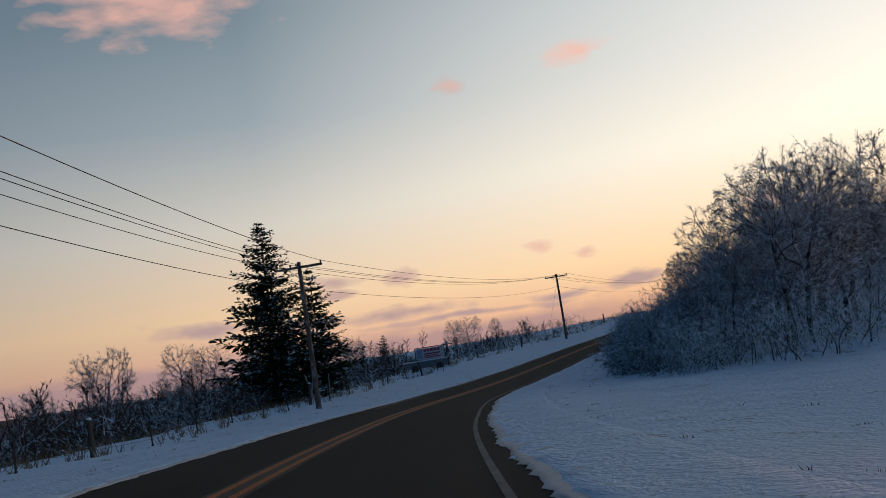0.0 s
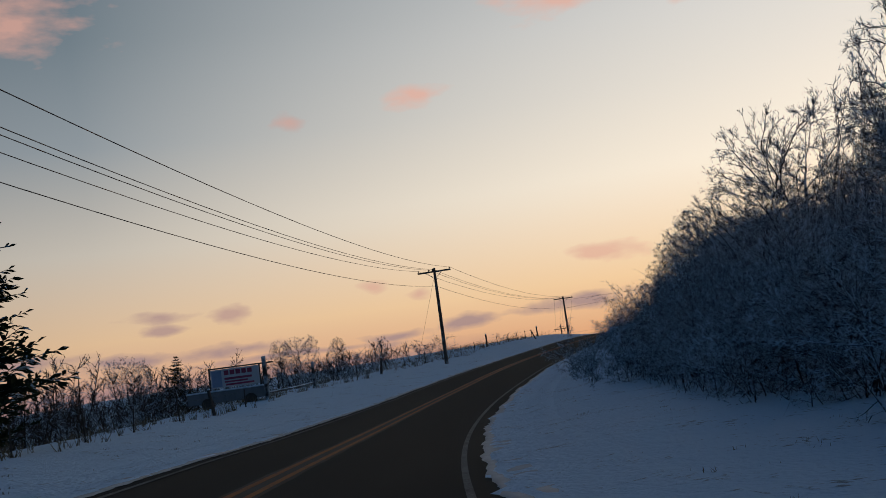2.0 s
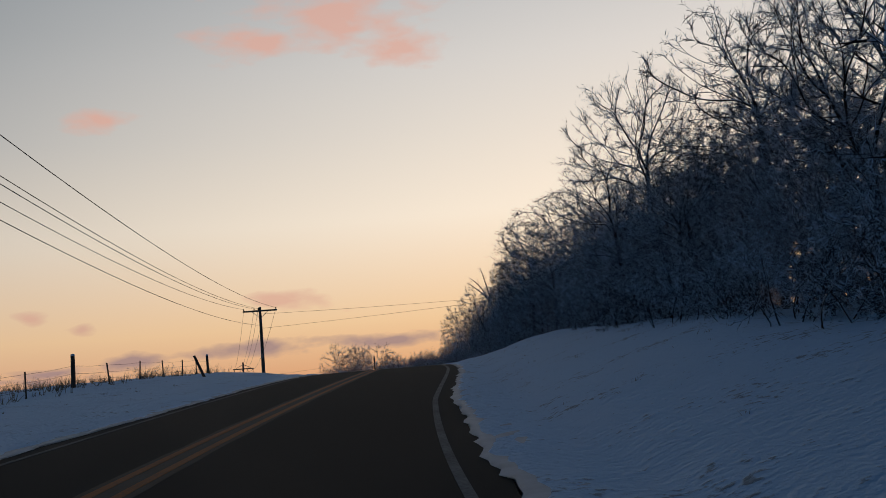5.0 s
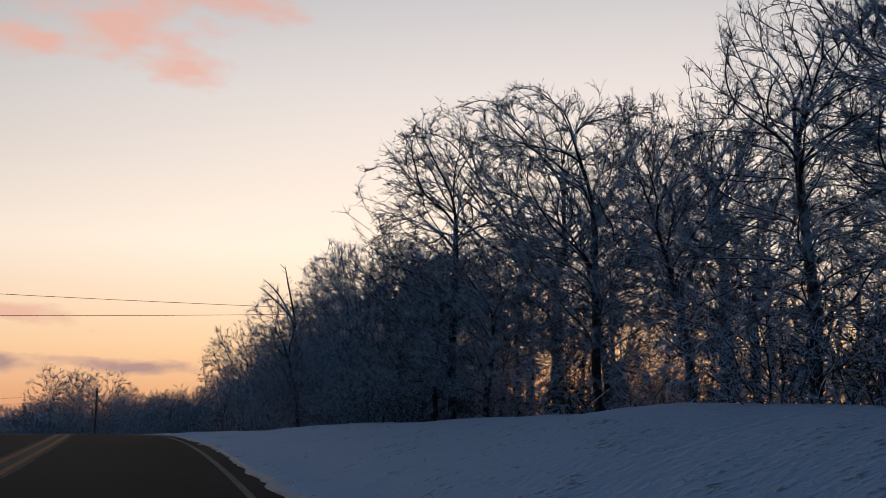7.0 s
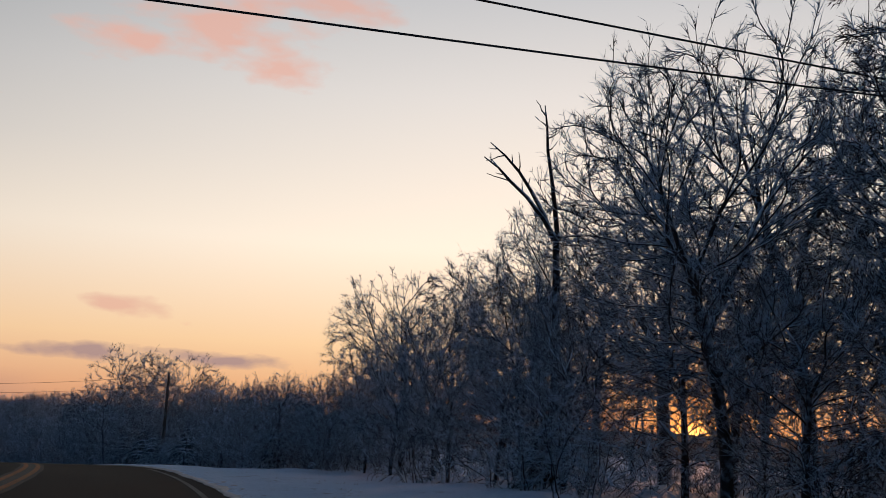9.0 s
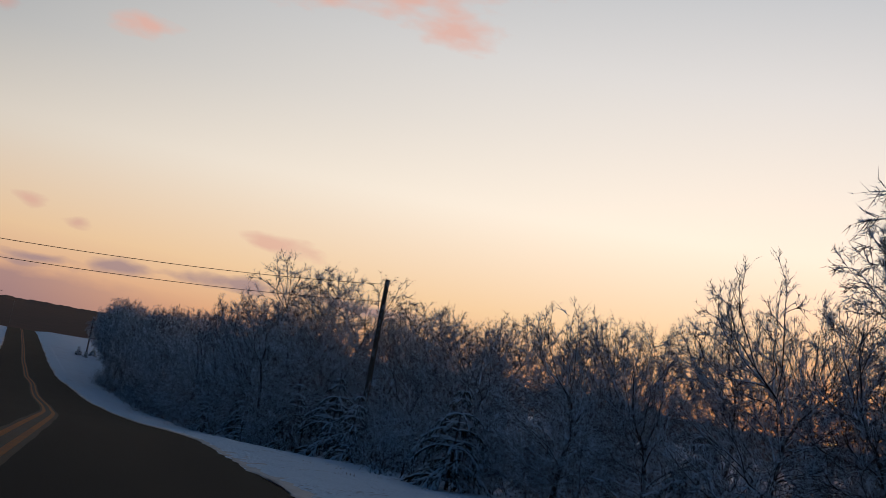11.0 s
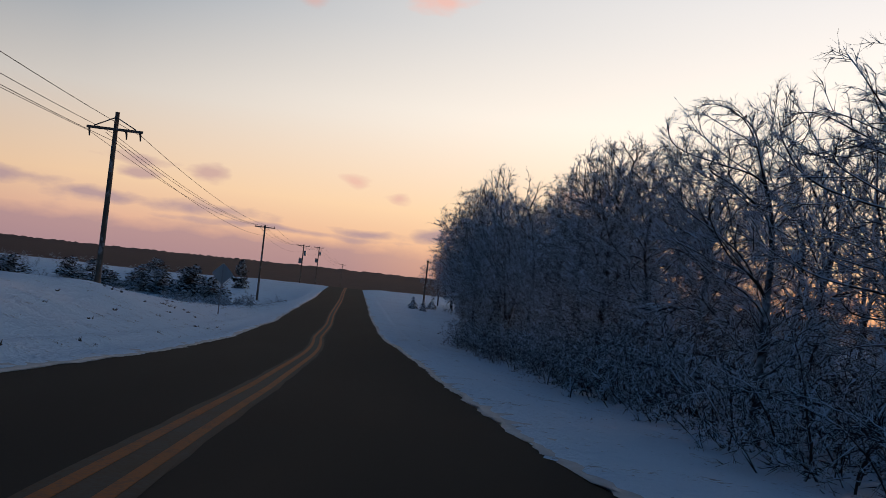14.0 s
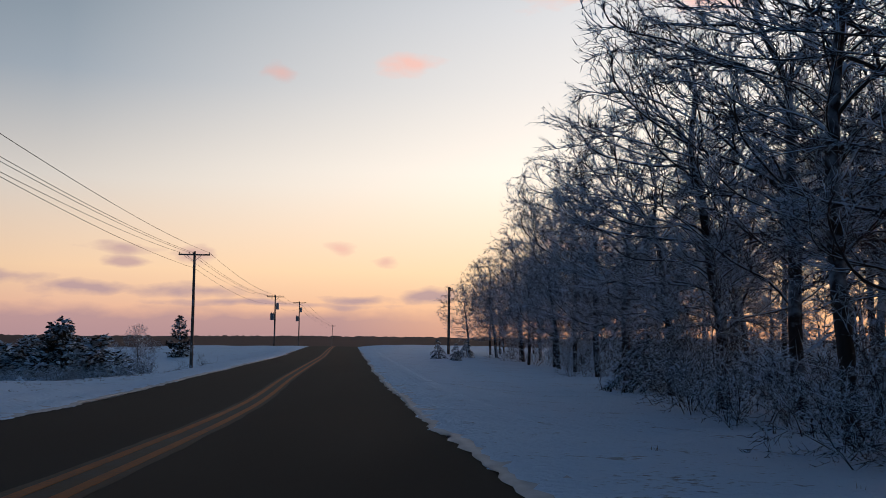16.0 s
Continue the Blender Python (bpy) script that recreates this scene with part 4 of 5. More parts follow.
dead_tree(28.6, 197.4, 6.3, ((26.7, 198.0, 9.1), (26.2, 197.6, 8.5), (27.2, 196.0, 9.8)))

# brush on the low ground beyond the fence
BRUSH = Stock([thicket(24, 4.6, 4.5, "leafless brown brush greyed with frost", 6, "brush", "brush in the open"), thicket(25, 3.8, 5.0, "low tangle of leafless frosted brush", 6, "brush", "brush in the open")])
for i in range(18):
    x, y = beside(10 + 130 * (i + rng.random()) / 18, -(15.5 + 9 * rng.random()))
    if not (-28 < x < -14 and 76 < y < 112):
        BRUSH.put(spot(x, y, rng.uniform(0.4, 0.7), rng.uniform(0, 360)))
for i in range(12):
    x, y = beside(165 + 100 * (i + rng.random()) / 12, -(16 + 20 * rng.random()))
    BRUSH.put(spot(x, y, rng.uniform(0.35, 0.6), rng.uniform(0, 360)))
# snow-laden cedars standing out at the edge of the wood, and those at the edge of the open field: x, y, size, which
JUNIPERS = Stock([
    conifer(33, 2.6, 1.7, M_JUNIPER, "juniper", "dark rounded juniper with patches of snow", "juniper", "junipers in the field", 0.05, 12, 9, 0.05, 0.0, 1.35),
    conifer(34, 3.2, 1.5, M_JUNIPER, "juniper", "dark pointed juniper with a little snow", "juniper", "junipers in the field", 0.05, 14, 9, 0.05, 0.0, 1.35),
])
for x, y, h, which in ((25.0, 230.1, 2.6, 0), (20.6, 302.7, 3.4, 0), (19.6, 305.8, 2.0, 0), (21.5, 299.5, 3.2, 0),
                       (20.5, 164.1, 2.5, 0), (18.2, 155.6, 1.4, 0), (24.9, 191.5, 1.75, 0), (10.4, 408.0, 1.8, 0), (11.8, 404.0, 1.5, 1), (12.8, 412.0, 1.8, 0)):
    CEDARS.put(spot(x, y, h / (5.0, 3.8)[which], x * 53 % 360), which)
# thick frosted shrubs at the foot of the wood in the bend and on the crest: x, y, height, which
for x, y, h, which in ((-1.0, 80.4, 1.6, 1), (-1.9, 76.2, 1.6, 1), (-2.3, 73.0, 1.7, 0), (-2.2, 70.8, 1.8, 1), (-1.2, 72.2, 2.2, 0), (0.0, 96.5, 2.1, 0), (-0.5, 94.3, 1.7, 1), (-0.6, 92.6, 1.6, 1), (0.7, 94.4, 2.2, 0), (1.9, 97.0, 2.7, 1), (1.4, 99.6, 2.6, 0), (3.0, 101.6, 3.2, 0), (2.4, 95.4, 2.9, 0),
                       (4.2, 99.0, 3.3, 1), (3.4, 104.6, 3.1, 1), (18.7, 165.0, 1.9, 1), (19.6, 163.6, 2.2, 0), (20.6, 166.4, 2.5, 1), (22.0, 169.4, 2.6, 0), (23.3, 172.4, 2.7, 1),
                       (34.6, 192.7, 4.9, 0), (31.8, 187.3, 4.4, 1), (30.3, 183.9, 4.3, 0), (28.8, 180.9, 4.1, 1), (27.4, 178.5, 3.6, 0), (26.0, 176.3, 3.1, 1), (24.1, 177.0, 2.2, 1), (23.3, 174.9, 2.0, 0), (25.4, 179.6, 2.8, 0),
                       (21.7, 329.8, 4.6, 0), (21.2, 322.9, 3.6, 1), (21.4, 320.0, 3.4, 0), (21.5, 317.4, 3.3, 1), (22.6, 326.0, 4.2, 1), (20.6, 325.4, 3.0, 1), (20.2, 319.0, 2.6, 0), (28.6, 260.6, 4.2, 0), (27.8, 263.4, 3.8, 1)):
    SHRUBS.put(spot(x, y, h / (4.2, 3.2)[which], x * 71 % 360), which)
# x, y, width, height, model
for x, y, w, h, which in ((-19.0, 437.0, 1.7, 4.4, 1), (-14.4, 390.0, 2.4, 3.2, 0), (-16.4, 393.0, 2.6, 2.7, 0), (-13.2, 394.0, 2.8, 2.3, 0), (-17.6, 397.5, 2.6, 3.0, 1), (-15.6, 398.0, 2.4, 2.2, 0),
                          (-24.4, 402.0, 2.4, 2.1, 0), (-26.4, 405.0, 2.2, 1.8, 0), (-28.6, 402.5, 2.2, 2.0, 1), (-35.5, 447.0, 3.2, 3.0, 0), (-33.0, 430.0, 2.8, 2.3, 0), (-37.6, 421.0, 2.8, 2.8, 1),
                          (-41.5, 424.0, 3.0, 2.6, 0), (-47.0, 416.0, 3.2, 2.7, 0), (-50.5, 420.0, 2.8, 2.2, 1),
                          (-20.6, 399.0, 2.4, 2.0, 0), (-22.4, 404.0, 2.6, 2.4, 0), (-31.5, 408.0, 2.6, 2.2, 0), (-54.0, 411.0, 3.0, 2.4, 0), (-12.6, 390.5, 2.0, 1.6, 0)):
    k = 1.75 * w / (3.0, 2.7)[which]
    JUNIPERS.put(spot(x, y, k, x * 53 % 360, 0.15, (1.12 if y > 430 else 1.3) * h / (2.6, 3.2)[which] / k), which)
for x, y, h in ((-19.9, 428.0, 2.3), (-22.4, 430.0, 2.1), (-44.0, 419.0, 2.0), (-52.0, 414.0, 2.0), (-30.6, 404.0, 1.6), (-55.0, 420.0, 2.2)):
    BRUSH.put(spot(x, y, h / 4.2, x * 31 % 360))
for i in range(22):
    BRUSH.put(spot(-22 - 48 * rng.random(), 428 + 24 * rng.random(), rng.uniform(0.35, 0.6), rng.uniform(0, 360), 0.05))
# grey shrubs heaped with snow along the foot of the junipers
for x, y, h in ((-6.0, 378.0, 1.7), (-7.2, 380.5, 1.4), (-4.9, 375.4, 1.2), (-12.4, 384.0, 1.1), (-9.6, 381.0, 1.0), (-15.4, 383.0, 1.0), (-26.0, 398.0, 1.6), (-45.5, 414.0, 1.5), (-49.5, 413.0, 1.4)):
    SHRUBS.put(spot(x, y, h / 3.2, x * 31 % 360), 1)
for i in range(18):
    x, y = -5.0 - 26 * rng.random(), 318 + 26 * rng.random()
    BRUSH.put(spot(x, y, rng.uniform(0.12, 0.24), rng.uniform(0, 360), 0.05))
for i in range(26):
    u = rng.random()
    x, y = -4.5 - 11 * u + rng.uniform(-1, 1), 372 + 7 * math.sin(3.1 * u) + rng.uniform(-3, 3)
    BRUSH.put(spot(x, y, rng.uniform(0.16, 0.30), rng.uniform(0, 360), 0.05))
for i in range(34):
    x, y = beside(349 + 40 * rng.random(), -(6.2 + 11 * rng.random()))
    BRUSH.put(spot(x, y, rng.uniform(0.10, 0.22), rng.uniform(0, 360), 0.05))


# the two evergreens by the first pole, and a smaller one beyond the billboard
pine = conifer(41, 14.6, 4.7, M_PINE, "pine_tree", "tall dark evergreen with ragged boughs beside a utility pole", "pine tree", "", 0.06, 40, 15, 0.10, 0.04, 1.0)
pine.matrix_basis = spot(-27.6, 70.6, 0.93, 20)
second = conifer(42, 10.4, 3.5, M_PINE, "pine_tree", "dark bushy evergreen leaning on a taller one", "pine tree", "", 0.06, 30, 15, 0.10, 0.04, 1.0)
second.matrix_basis = spot(-24.2, 70.2, 0.90, 0)
copy_thing(second, spot(-36.7, 132.7, 0.6, 70))

# ---------------------------------------------------------------- poles and wires
def bevelled_box(size, at, bevel=0.01):
    bm = bmesh.new()
    bmesh.ops.create_cube(bm, size=1, matrix=Matrix.Translation(at) @ Matrix.Diagonal((*size, 1)))
    bmesh.ops.bevel(bm, geom=bm.edges[:], offset=bevel, segments=1, affect="EDGES")
    return bm


POLES = [(-8.8, -15.0, -0.9, 7.0), (-18.6, 52.7, -2.4, 5.5), (-11.1, 119.5, -1.2, 6.3), (3.8, 182.3, 0.15, 5.85), (7.0, 237.7, -3.0, 3.3), (-2.15, 321.7, -7.3, 1.3), (-10.9, 409.8, -10.9, -0.55), (-17.1, 489.1, -9.6, -1.2), (-21.5, 547.5, -11.5, -0.3), (-31.0, 700.0, -20.0, -4.0)]


def utility_pole(x, y, z0, z1, turn, label, arms=True):
    h = z1 - z0
    root = empty("utility_pole", pose(x, y, z0, 0, 0, turn), label, "utility pole", "poles along the road")
    shaft = Tubes()
    shaft.add([Vector((0, 0, -0.6)), Vector((0.01, 0, h * 0.5)), Vector((0, 0, h + 0.15))], 0.155 if arms else 0.12, 0.105 if arms else 0.09, 12)
    shaft.object("shaft", M_POLE, root)
    if not arms:
        return root
    if arms == "hung":                  # arm below the top, braces up to it, insulators hanging
        part("crossarm", bevelled_box((2.7, 0.11, 0.13), (0, -0.15, h - 0.72), 0.012), M_POLE, root)
        for sgn in (-1, 1):
            brace = Tubes()
            brace.add([Vector((0, -0.13, h - 0.12)), Vector((sgn * 1.0, -0.17, h - 0.64))], 0.03, 0.03, 6)
            brace.object("brace", M_POLE, root)
        for o in (-1.22, 0.55, 1.22):
            string = Tubes()
            string.add([Vector((o, -0.15, h - 0.78)), Vector((o + 0.03, -0.15, h - 0.95)), Vector((o + 0.05, -0.15, h - 1.16))], 0.06, 0.035, 8)
            string.object("insulator", M_POST, root)
        return root
    bm = bmesh.new()
    bmesh.ops.create_cube(bm, size=1, matrix=Matrix.Translation((0, -0.15, h - 0.15)) @ Matrix.Diagonal((2.7, 0.10, 0.13, 1)))
    bmesh.ops.bevel(bm, geom=bm.edges[:], offset=0.012, segments=1, affect="EDGES")
    part("crossarm", bm, M_POLE, root)
    if arms == "transformer":
        can = bmesh.new()
        for zz, r, deep in ((h - 1.75, 0.27, 0.95), (h - 1.25, 0.29, 0.06), (h - 1.19, 0.16, 0.08)):
            bmesh.ops.create_cone(can, cap_ends=True, segments=16, radius1=r, radius2=r * 0.96, depth=deep, matrix=Matrix.Translation((0.42, -0.05, zz)))
        part("transformer", can, M_STEEL, root, "grey steel transformer can")
    for s in (-1, 1):
        brace = Tubes()
        brace.add([Vector((0, -0.13, h - 0.75)), Vector((s * 0.6, -0.22, h - 0.22))], 0.022, 0.022, 5)
        brace.object("brace", M_STEEL, root)
    for o in (-1.27, -0.45, -0.12, 1.27):
        bm = bmesh.new()
        for zz, r in ((0.02, 0.035), (0.08, 0.055), (0.13, 0.035)):
            bmesh.ops.create_cone(bm, cap_ends=True, segments=8, radius1=r, radius2=r * 0.8, depth=0.06, matrix=Matrix.Translation((o, -0.15, h - 0.08 + zz)))
        part("insulator", bm, M_POST, root)
    return root


def wire(a, b, sag, radius=0.013):
    n, pts = 24, []
    a, b = Vector(a), Vector(b)
    for i in range(n + 1):
        t = i / n
        pts.append(a.lerp(b, t) - Vector((0, 0, 4 * sag * t * (1 - t))))
    w = Tubes()
    w.add(pts, radius, radius, 4)
    ob = w.object("power_line", M_WIRE, None)
    return tagged(ob, "thin dark overhead cable hung between utility poles", "cable", "overhead cables")


turns = []
for i, (x, y, z0, z1) in enumerate(POLES):
    a, b = POLES[max(i - 1, 0)], POLES[min(i + 1, len(POLES) - 1)]
    turns.append(-math.degrees(math.atan2(b[0] - a[0], b[1] - a[1])))
    utility_pole(x, y, z0, z1, turns[-1], "weathered wooden utility pole with a crossarm", "hung" if i in (4, 5) else "transformer" if i in (7, 8) else True)
for i in range(len(POLES) - 1):
    for o, dz in ((-1.27, 0.05), (-0.45, 0.05), (-0.12, 0.05), (1.27, 0.05), (0.0, -1.3)):
        if i == 4 and o == -0.45:
            continue
        ends = []
        for k in (i, i + 1):
            c, s = math.cos(radians(turns[k])), math.sin(radians(turns[k]))
            ends.append((POLES[k][0] + o * c, POLES[k][1] + o * s, POLES[k][3] + dz - (0.95 if k in (4, 5) and o else 0.0)))
        wire(ends[0], ends[1], 0.9)
wire((3.8, 182.3, 5.45), (40.0, 180.4, 6.1), 0.2)
wire((3.8, 182.3, 4.3), (40.0, 180.3, 6.6), 0.2)
wire((7.0, 237.7, 1.52), (26.65, 246.3, 3.06), 0.38)
wire((7.0, 237.7, 0.98), (26.65, 246.3, 2.36), 0.34)

utility_pole(26.65, 246.3, at_ground(26.65, 246.3, 0.1), 3.1, 75, "old wooden utility pole at the edge of a thicket", False)
utility_pole(11.3, 424.4, at_ground(11.3, 424.4, 0.1), -2.7, 80, "wooden utility pole standing behind a bush")
utility_pole(40.0, 180.4, at_ground(40.0, 180.4, 0.1), 6.7, 90, "wooden utility pole among bare trees")

# ---------------------------------------------------------------- wooded hills on the horizon


def far_hills():
    r2 = random.Random(9)
    verts, faces, n = [], [], 1500
    rings = ((480, -24.0, 0.0), (760, -20.0, 0.0), (1150, -14.5, 0.0), (1500, -10.6, 0.0), (1560, -9.4, 1.0), (1640, -14.0, 0.0))
    for i in range(n + 1):
        a = radians(-115 + 230 * i / n)
        for r, z, jag in rings:
            roll = 4.0 * math.sin(a * 5.3 + r * 0.002) + 2.2 * math.sin(a * 11.7 + r * 0.004)
            verts.append((-r * math.sin(a), 330 + r * math.cos(a), z + (roll * 0.5 if r > 1000 else 0) + r2.uniform(-jag, jag)))
    k = len(rings)
    for i in range(n):
        faces += [(i * k + j, i * k + j + 1, i * k + k + j + 1, i * k + k + j) for j in range(k - 1)]
    return tagged(mesh_object("backdrop", verts, faces, M_FAR, None, True), "dark leafless woods on low distant hills", "hills", kind="structure")


far_hills()

# ---------------------------------------------------------------- dry grass standing through the snow


def grass(name, label, places, seed, height, material):
    r5 = random.Random(seed)
    t = Tubes()
    for x, y in places:
        base = Vector((x, y, at_ground(x, y, 0.03)))
        h = height * r5.uniform(0.5, 1.3)
        for _ in range(r5.randint(4, 9)):
            p = base + Vector((r5.gauss(0, 0.07), r5.gauss(0, 0.07), 0))
            t.sliver(p, p + Vector((r5.gauss(0, 0.35), r5.gauss(0, 0.35), r5.uniform(0.6, 1.1))) * h, 0.012)
    return tagged(t.object(name, material, None, False), label, "grass", kind="stuff")


M_GRASS = bark_material("dry_frosted_grass", (0.10, 0.075, 0.045), (0.24, 0.19, 0.12), 0.75)
r6 = random.Random(17)
tufts = []
for i in range(300):                    # along the fence
    y = -8 + 180 * r6.random()
    tufts.append(beside(y, float(np.interp(y, [-10, 35, 55, 96, 124, 175], [-9.0, -9.4, -9.8, -12.6, -12.0, -11.5])) + r6.gauss(0, 0.6)))
for i in range(900):                    # low ground beyond it
    tufts.append(beside(-5 + 185 * r6.random(), -(12.5 + 9 * r6.random())))
grass("fence_grass", "dry frosted grass standing along the fence", tufts, 71, 0.55, M_GRASS)
tufts = []
for i in range(500):
    tufts.append(beside(-5 + 340 * r6.random(), 3.9 + 5 * r6.random() ** 1.5))
for i in range(260):
    tufts.append(beside(-5 + 190 * r6.random(), -(4.0 + 5 * r6.random())))
for i in range(700):
    tufts.append(beside(215 + 150 * r6.random(), -(4.3 + 34 * r6.random() ** 1.4)))
for i in range(900):
    y = 345 + 50 * r6.random()
    tufts.append(beside(y, -(5.6 + 12 * r6.random())))
grass("verge_grass", "short dry grass tips poking through the snow", tufts, 72, 0.075, M_GRASS)


def weed_clumps():
    """Dark clods and flattened weeds scattered over the snow."""
    r8 = random.Random(33)
    t = Tubes()
    for i in range(560):
        if i < 260:
            x, y = beside(222 + 110 * r8.random(), -(4.0 + 30 * r8.random() ** 1.3))
        else:
            x, y = beside(-5 + 330 * r8.random() ** 1.4, 3.45 + 0.7 * r8.random() ** 1.6)
        base = Vector((x, y, at_ground(x, y) + 0.02))
        k = 1.0 if i < 260 else 0.45
        for _ in range(r8.randint(4, 8)):
            p = base + Vector((r8.gauss(0, 0.04), r8.gauss(0, 0.05), 0)) * k
            t.spike(p, p + Vector((r8.gauss(0, 0.05), r8.gauss(0, 0.06), r8.uniform(0.03, 0.12))) * k, 0.022 * k)
    return tagged(t.object("weed_clumps", M_POST, None, False), "dark clods and flattened weeds on the snow", "weeds", kind="stuff")


weed_clumps()

# ---------------------------------------------------------------- fence, billboard and sign


M_SNOWCAP = plain_material("packed_snow", (0.74, 0.77, 0.82), SNOW, 6, 0.8, 0, 0.5)
M_PANEL = plain_material("weathered_white_panel", (0.55, 0.56, 0.60), (0.70, 0.70, 0.72), 3, 0.6)
M_PRINT = plain_material("faded_red_print", (0.30, 0.05, 0.10), (0.40, 0.09, 0.13), 9, 0.6)
M_BLUEPRINT = plain_material("faded_blue_print", (0.25, 0.33, 0.48), (0.36, 0.44, 0.58), 4, 0.6)
M_GREY = plain_material("grey_trailer_side", (0.16, 0.17, 0.18), (0.26, 0.27, 0.28), 4, 0.7, 0, 0.4, (1, 1, 0.1))
M_SIGNBACK = plain_material("bare_aluminium_sheet", (0.34, 0.36, 0.37), (0.46, 0.48, 0.49), 5, 0.55, 0.5)

FENCE_SIDE = ([-10, 35, 55, 96, 124, 175], [-9.0, -9.4, -9.8, -12.6, -12.0, -11.5])


def fence_post(kind):
    root = empty("fence_post", Matrix(), "thin dark steel fence post in the snow" if kind == "steel" else "weathered wooden fence post capped with snow", "fence post", "roadside fence")
    if kind == "steel":
        part("post", bevelled_box((0.05, 0.055, 1.15), (0, 0, 0.42), 0.006), M_POST, root)
        part("anchor", bevelled_box((0.10, 0.015, 0.12), (0, 0.03, 0.05), 0.003), M_POST, root)
    else:
        t = Tubes()
        t.add([Vector((0, 0, -0.2)), Vector((0.01, 0, 0.6)), Vector((0, 0.01, 1.30))], 0.095, 0.08, 9)
        t.object("post", M_POST, root)
        bm = bmesh.new()
        bmesh.ops.create_icosphere(bm, subdivisions=2, radius=0.085, matrix=Matrix.Translation((0, 0, 1.32)) @ Matrix.Diagonal((1, 1, 0.75, 1)))
        part("snow_cap", bm, M_SNOWCAP, root)
    return root


STEEL, WOODEN = Stock([fence_post("steel")]), Stock([fence_post("wood")])
fence_tops, y, i = [], -6.0, 0
while y < 172:
    if not 94.5 < y < 107:
        x, yy = beside(y, float(np.interp(y, *FENCE_SIDE)))
        m = pose(x, yy, at_ground(x, yy, 0.05), rng.gauss(0, 3), rng.gauss(0, 3), rng.uniform(0, 90))
        (WOODEN if i % 6 == 2 else STEEL).put(m)
        fence_tops.append((x, yy, at_ground(x, yy)))
    y, i = y + rng.uniform(4.0, 5.2), i + 1
runs = [[fence_tops[0]]]
for p in fence_tops[1:]:
    if p[1] - runs[-1][-1][1] > 6:
        runs.append([])
    runs[-1].append(p)
for run in runs:
    for level in (0.28, 0.55, 0.85):
        pts = []
        for a, b in zip(run[:-1], run[1:]):
            mid = [(a[k] + b[k]) / 2 for k in range(3)]
            pts += [Vector((a[0], a[1], a[2] + level)), Vector((mid[0], mid[1], mid[2] + level - 0.03))]
        pts.append(Vector((run[-1][0], run[-1][1], run[-1][2] + level)))
        t = Tubes()
        t.add(pts, 0.006, 0.006, 3)
        tagged(t.object("fence_wire", M_WIRE, None), "thin barbed wire strung along the fence posts", "fence wire", "roadside fence strands")

# the billboard on a low trailer, with the tall gate post beside it
gx, gy = -20.4, 96.2
gz = at_ground(gx, gy)
t = Tubes()
t.add([Vector((0, 0, -0.3)), Vector((0.02, 0, 1.2)), Vector((0, 0.01, 2.45))], 0.14, 0.12, 10)
gate = empty("gate_post", pose(gx, gy, gz), "thick dark timber gate post spattered with snow", "gate post", "gate posts")
t.object("post", bark_material("snow_spattered_timber", (0.04, 0.035, 0.03), (0.09, 0.075, 0.06), 0.12), gate)
copy_thing(gate, pose(-19.4, 106.2, at_ground(-19.4, 106.2)) @ Matrix.Diagonal((0.8, 0.8, 0.72, 1)))
rail = Tubes()
rail.add([Vector((gx, gy, gz + 0.40)), Vector((-19.9, 101.0, at_ground(-19.9, 101.0) + 0.36)), Vector((-19.4, 106.2, at_ground(-19.4, 106.2) + 0.40))], 0.05, 0.05, 8)
tagged(rail.object("gate_rail", bark_material("snowy_rail", (0.05, 0.045, 0.04), (0.10, 0.09, 0.08), 0.2), None), "low snow-topped pipe rail between two gate posts", "rail")

trailer = empty("sign_trailer", pose(gx - 1.95, gy + 0.75, gz - 0.15, 0, 0, 14), "low grey trailer with snow on its deck", "trailer")
part("body", bevelled_box((4.6, 1.8, 0.62), (-0.4, 0.6, 0.66), 0.03), M_GREY, trailer)
part("snow_cover", bevelled_box((4.7, 1.9, 0.09), (-0.4, 0.6, 1.01), 0.04), M_SNOWCAP, trailer, "white layer of snow")
for wx in (-1.6, 0.8):
    bm = bmesh.new()
    bmesh.ops.create_cone(bm, cap_ends=True, segments=20, radius1=0.36, radius2=0.36, depth=0.2, matrix=Matrix.Translation((wx, -0.25, 0.30)) @ Matrix.Rotation(radians(90), 4, "X"))
    part("wheel", bm, M_POST, trailer)
board = empty("billboard", pose(gx - 1.95, gy + 0.75, gz + 0.91, 0, 0, 14), "white billboard with faded red and blue print in a dark frame", "billboard")
part("panel", bevelled_box((2.75, 0.05, 1.05), (0.05, 0, 0.62), 0.01), M_PANEL, board)
part("picture", bevelled_box((0.55, 0.012, 0.92), (-0.98, -0.031, 0.62), 0.003), M_BLUEPRINT, board)
for bx, bz, w, h in ((-0.43, 0.92, 0.26, 0.26), (-0.10, 0.92, 0.26, 0.26), (0.23, 0.92, 0.26, 0.26), (0.56, 0.92, 0.26, 0.26), (0.89, 0.92, 0.26, 0.26),
                     (0.22, 0.58, 1.55, 0.12), (0.10, 0.40, 1.30, 0.09), (0.30, 0.24, 1.60, 0.10)):
    part("print_bar", bevelled_box((w, 0.012, h), (bx, -0.031, bz), 0.003), M_PRINT, board)
part("top_bar", bevelled_box((3.7, 0.09, 0.08), (0.42, 0.02, 1.21), 0.01), M_POST, board)
for bx in (-1.38, 1.46):
    part("upright", bevelled_box((0.09, 0.09, 1.25), (bx, 0.03, 0.60), 0.01), M_POST, board)

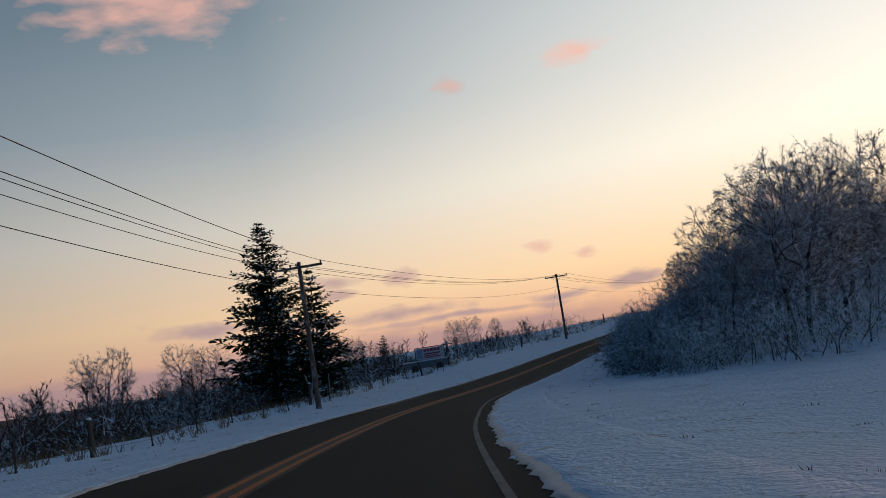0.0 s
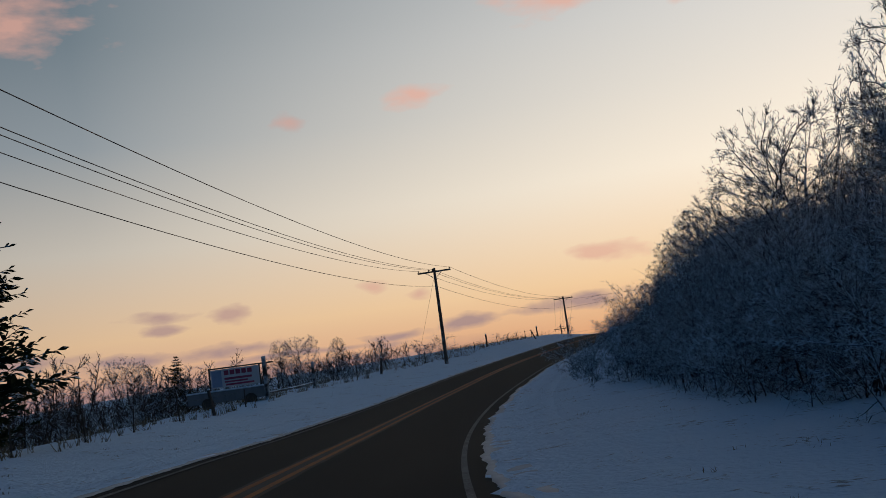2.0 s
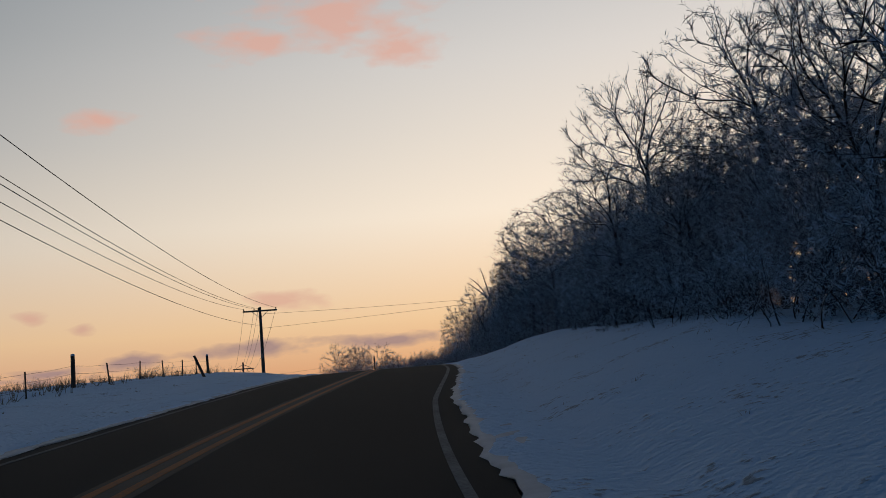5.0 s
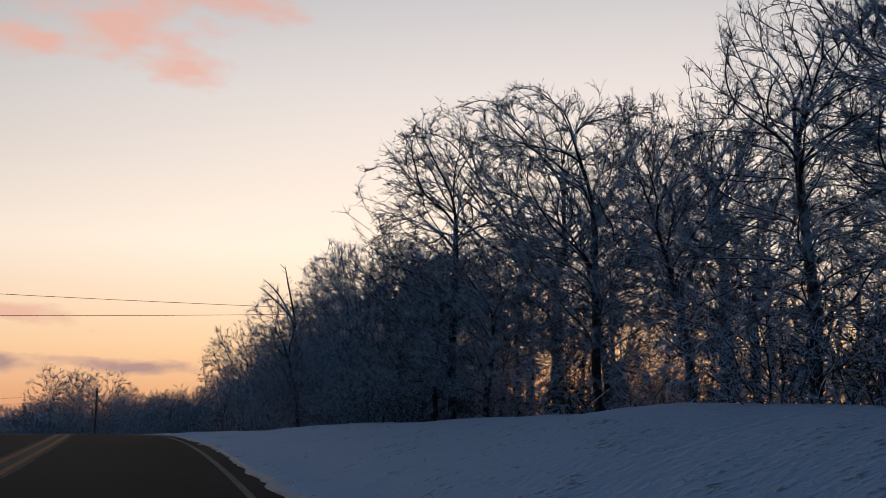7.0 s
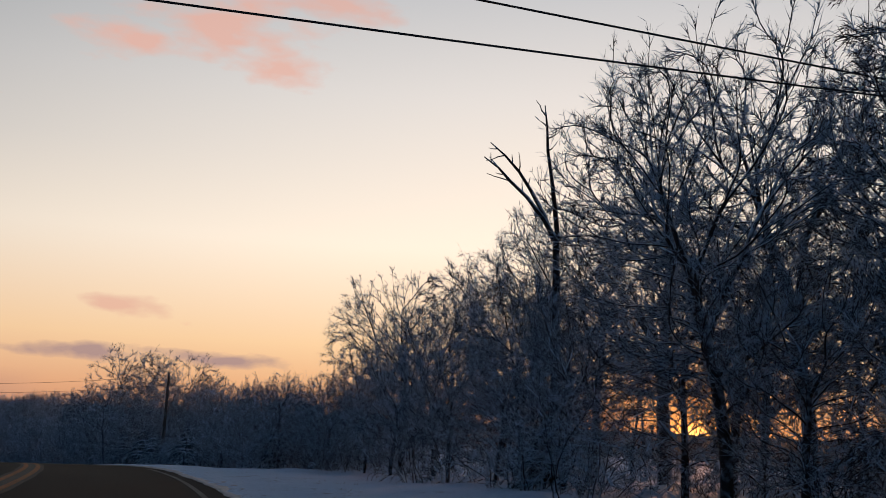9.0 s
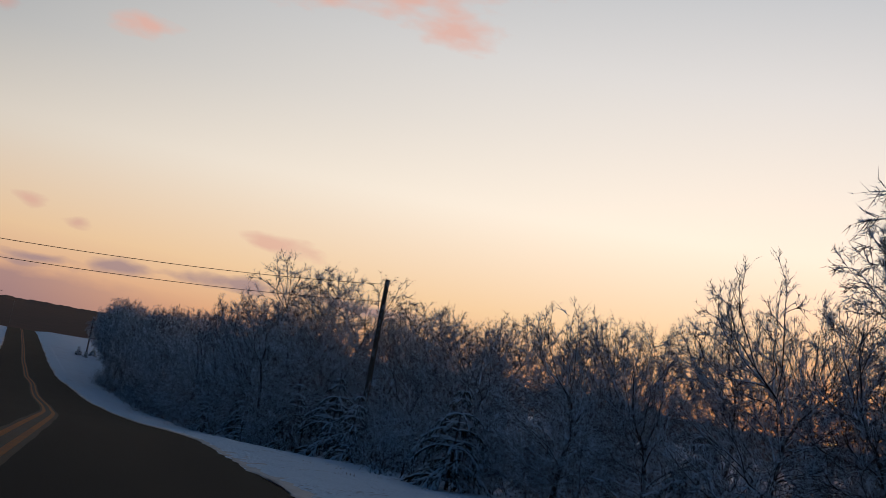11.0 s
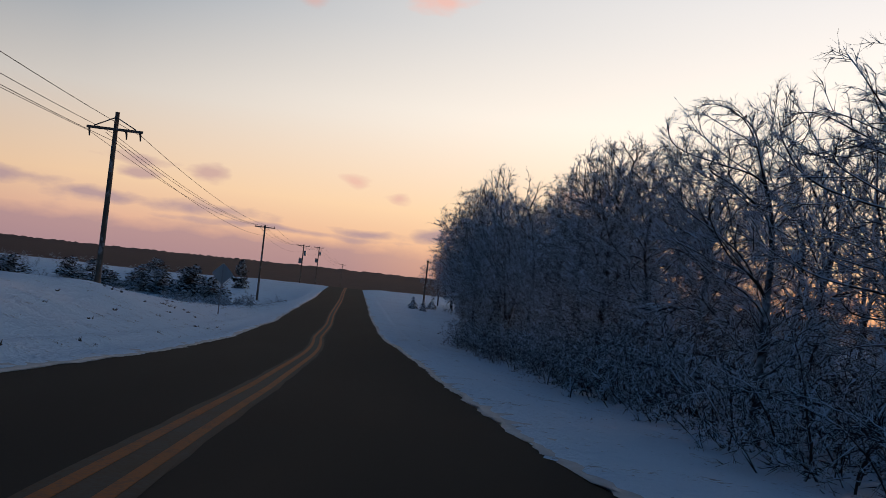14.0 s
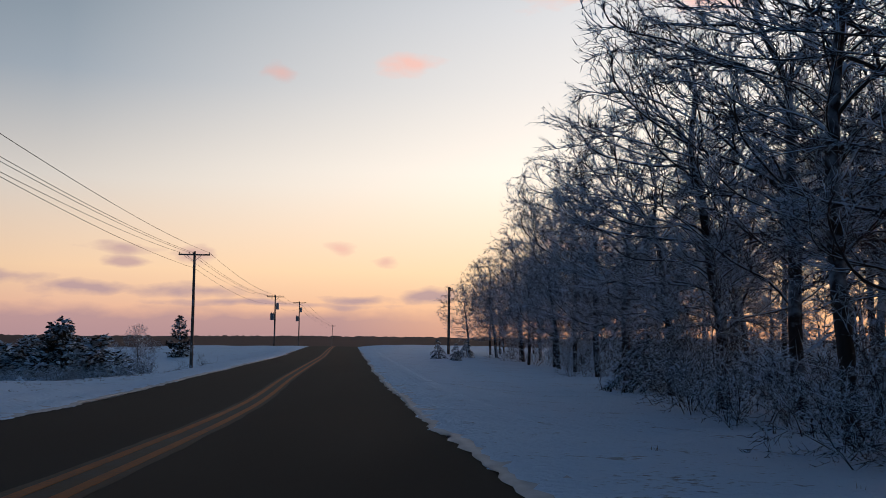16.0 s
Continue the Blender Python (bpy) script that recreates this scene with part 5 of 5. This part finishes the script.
# pale sticks leaning under the first evergreen
for x, y, tilt, h in ((-24.0, 66.6, 12, 2.0), (-23.5, 66.0, -14, 1.9), (-22.6, 66.4, 6, 1.7)):
    stick = empty("pale_stick", pose(x, y, at_ground(x, y, 0.1), 4, tilt, 0), "pale bare stick leaning beneath an evergreen", "stick", "sticks under the evergreen")
    t = Tubes()
    t.add([Vector((0, 0, 0)), Vector((0.03, 0, h * 0.5)), Vector((0, 0, h))], 0.045, 0.03, 7)
    t.object("stick", M_STEEL, stick)

# short leaning stake near the next pole, and the guy wire of the second pole
lean = empty("leaning_stake", pose(-2.3, 151.0, at_ground(-2.3, 151.0, 0.1), 0, -22, 0), "short dark stake leaning in the snow", "stake")
t = Tubes()
t.add([Vector((0, 0, 0)), Vector((0, 0, 1.25))], 0.07, 0.06, 8)
t.object("stake", M_POST, lean)
guy = empty("guy_wire", pose(-13.6, 121.2, at_ground(-13.6, 121.2)), "slanting steel guy wire anchoring a utility pole", "guy wire")
t = Tubes()
t.add([Vector((0, 0, -0.1)), Vector((2.25, 2.3, 7.2))], 0.010, 0.010, 4)
t.object("strand", M_WIRE, guy)
t = Tubes()
t.add([Vector((0, 0, -0.1)), Vector((0.42, 0.43, 1.35))], 0.035, 0.035, 7)
t.object("guard", M_STEEL, guy)

# road sign seen from behind
sx, sy = 1.53, 332.2
sz = at_ground(sx, sy)
road_sign = empty("road_sign", pose(sx, sy, sz, 0, 0, 8), "diamond road sign seen from its bare metal back", "road sign")
bm = bmesh.new()
bmesh.ops.create_cube(bm, size=1, matrix=Matrix.Translation((0, 0, -6.05 - sz)) @ Matrix.Rotation(radians(45), 4, "Y") @ Matrix.Diagonal((0.92, 0.012, 0.92, 1)))
bmesh.ops.bevel(bm, geom=[e for e in bm.edges if abs((e.verts[0].co - e.verts[1].co).y) > 0.005], offset=0.05, segments=3, affect="EDGES")
part("plate", bm, M_SIGNBACK, road_sign)
part("post", bevelled_box((0.07, 0.05, -6.05 - sz + 0.75), (0, -0.035, (-6.05 - sz + 0.55) / 2 - 0.05), 0.008), M_STEEL, road_sign)

# transformers on two far poles
for x, y, z in ((-17.1, 489.1, -4.6), (-21.5, 547.5, -4.0)):
    can = empty("transformer", pose(x - 0.42, y - 0.1, z), "grey cylindrical transformer hung on a pole", "transformer", "pole transformers")
    bm = bmesh.new()
    bmesh.ops.create_cone(bm, cap_ends=True, segments=20, radius1=0.34, radius2=0.34, depth=1.1)
    bmesh.ops.bevel(bm, geom=[e for e in bm.edges if abs(e.verts[0].co.z - e.verts[1].co.z) < 0.01], offset=0.05, segments=2, affect="EDGES")
    part("tank", bm, M_GREY, can)
    for o in (-0.15, 0.15):
        bm = bmesh.new()
        bmesh.ops.create_cone(bm, cap_ends=True, segments=8, radius1=0.06, radius2=0.03, depth=0.3, matrix=Matrix.Translation((o, 0, 0.66)))
        part("bushing", bm, M_POST, can)
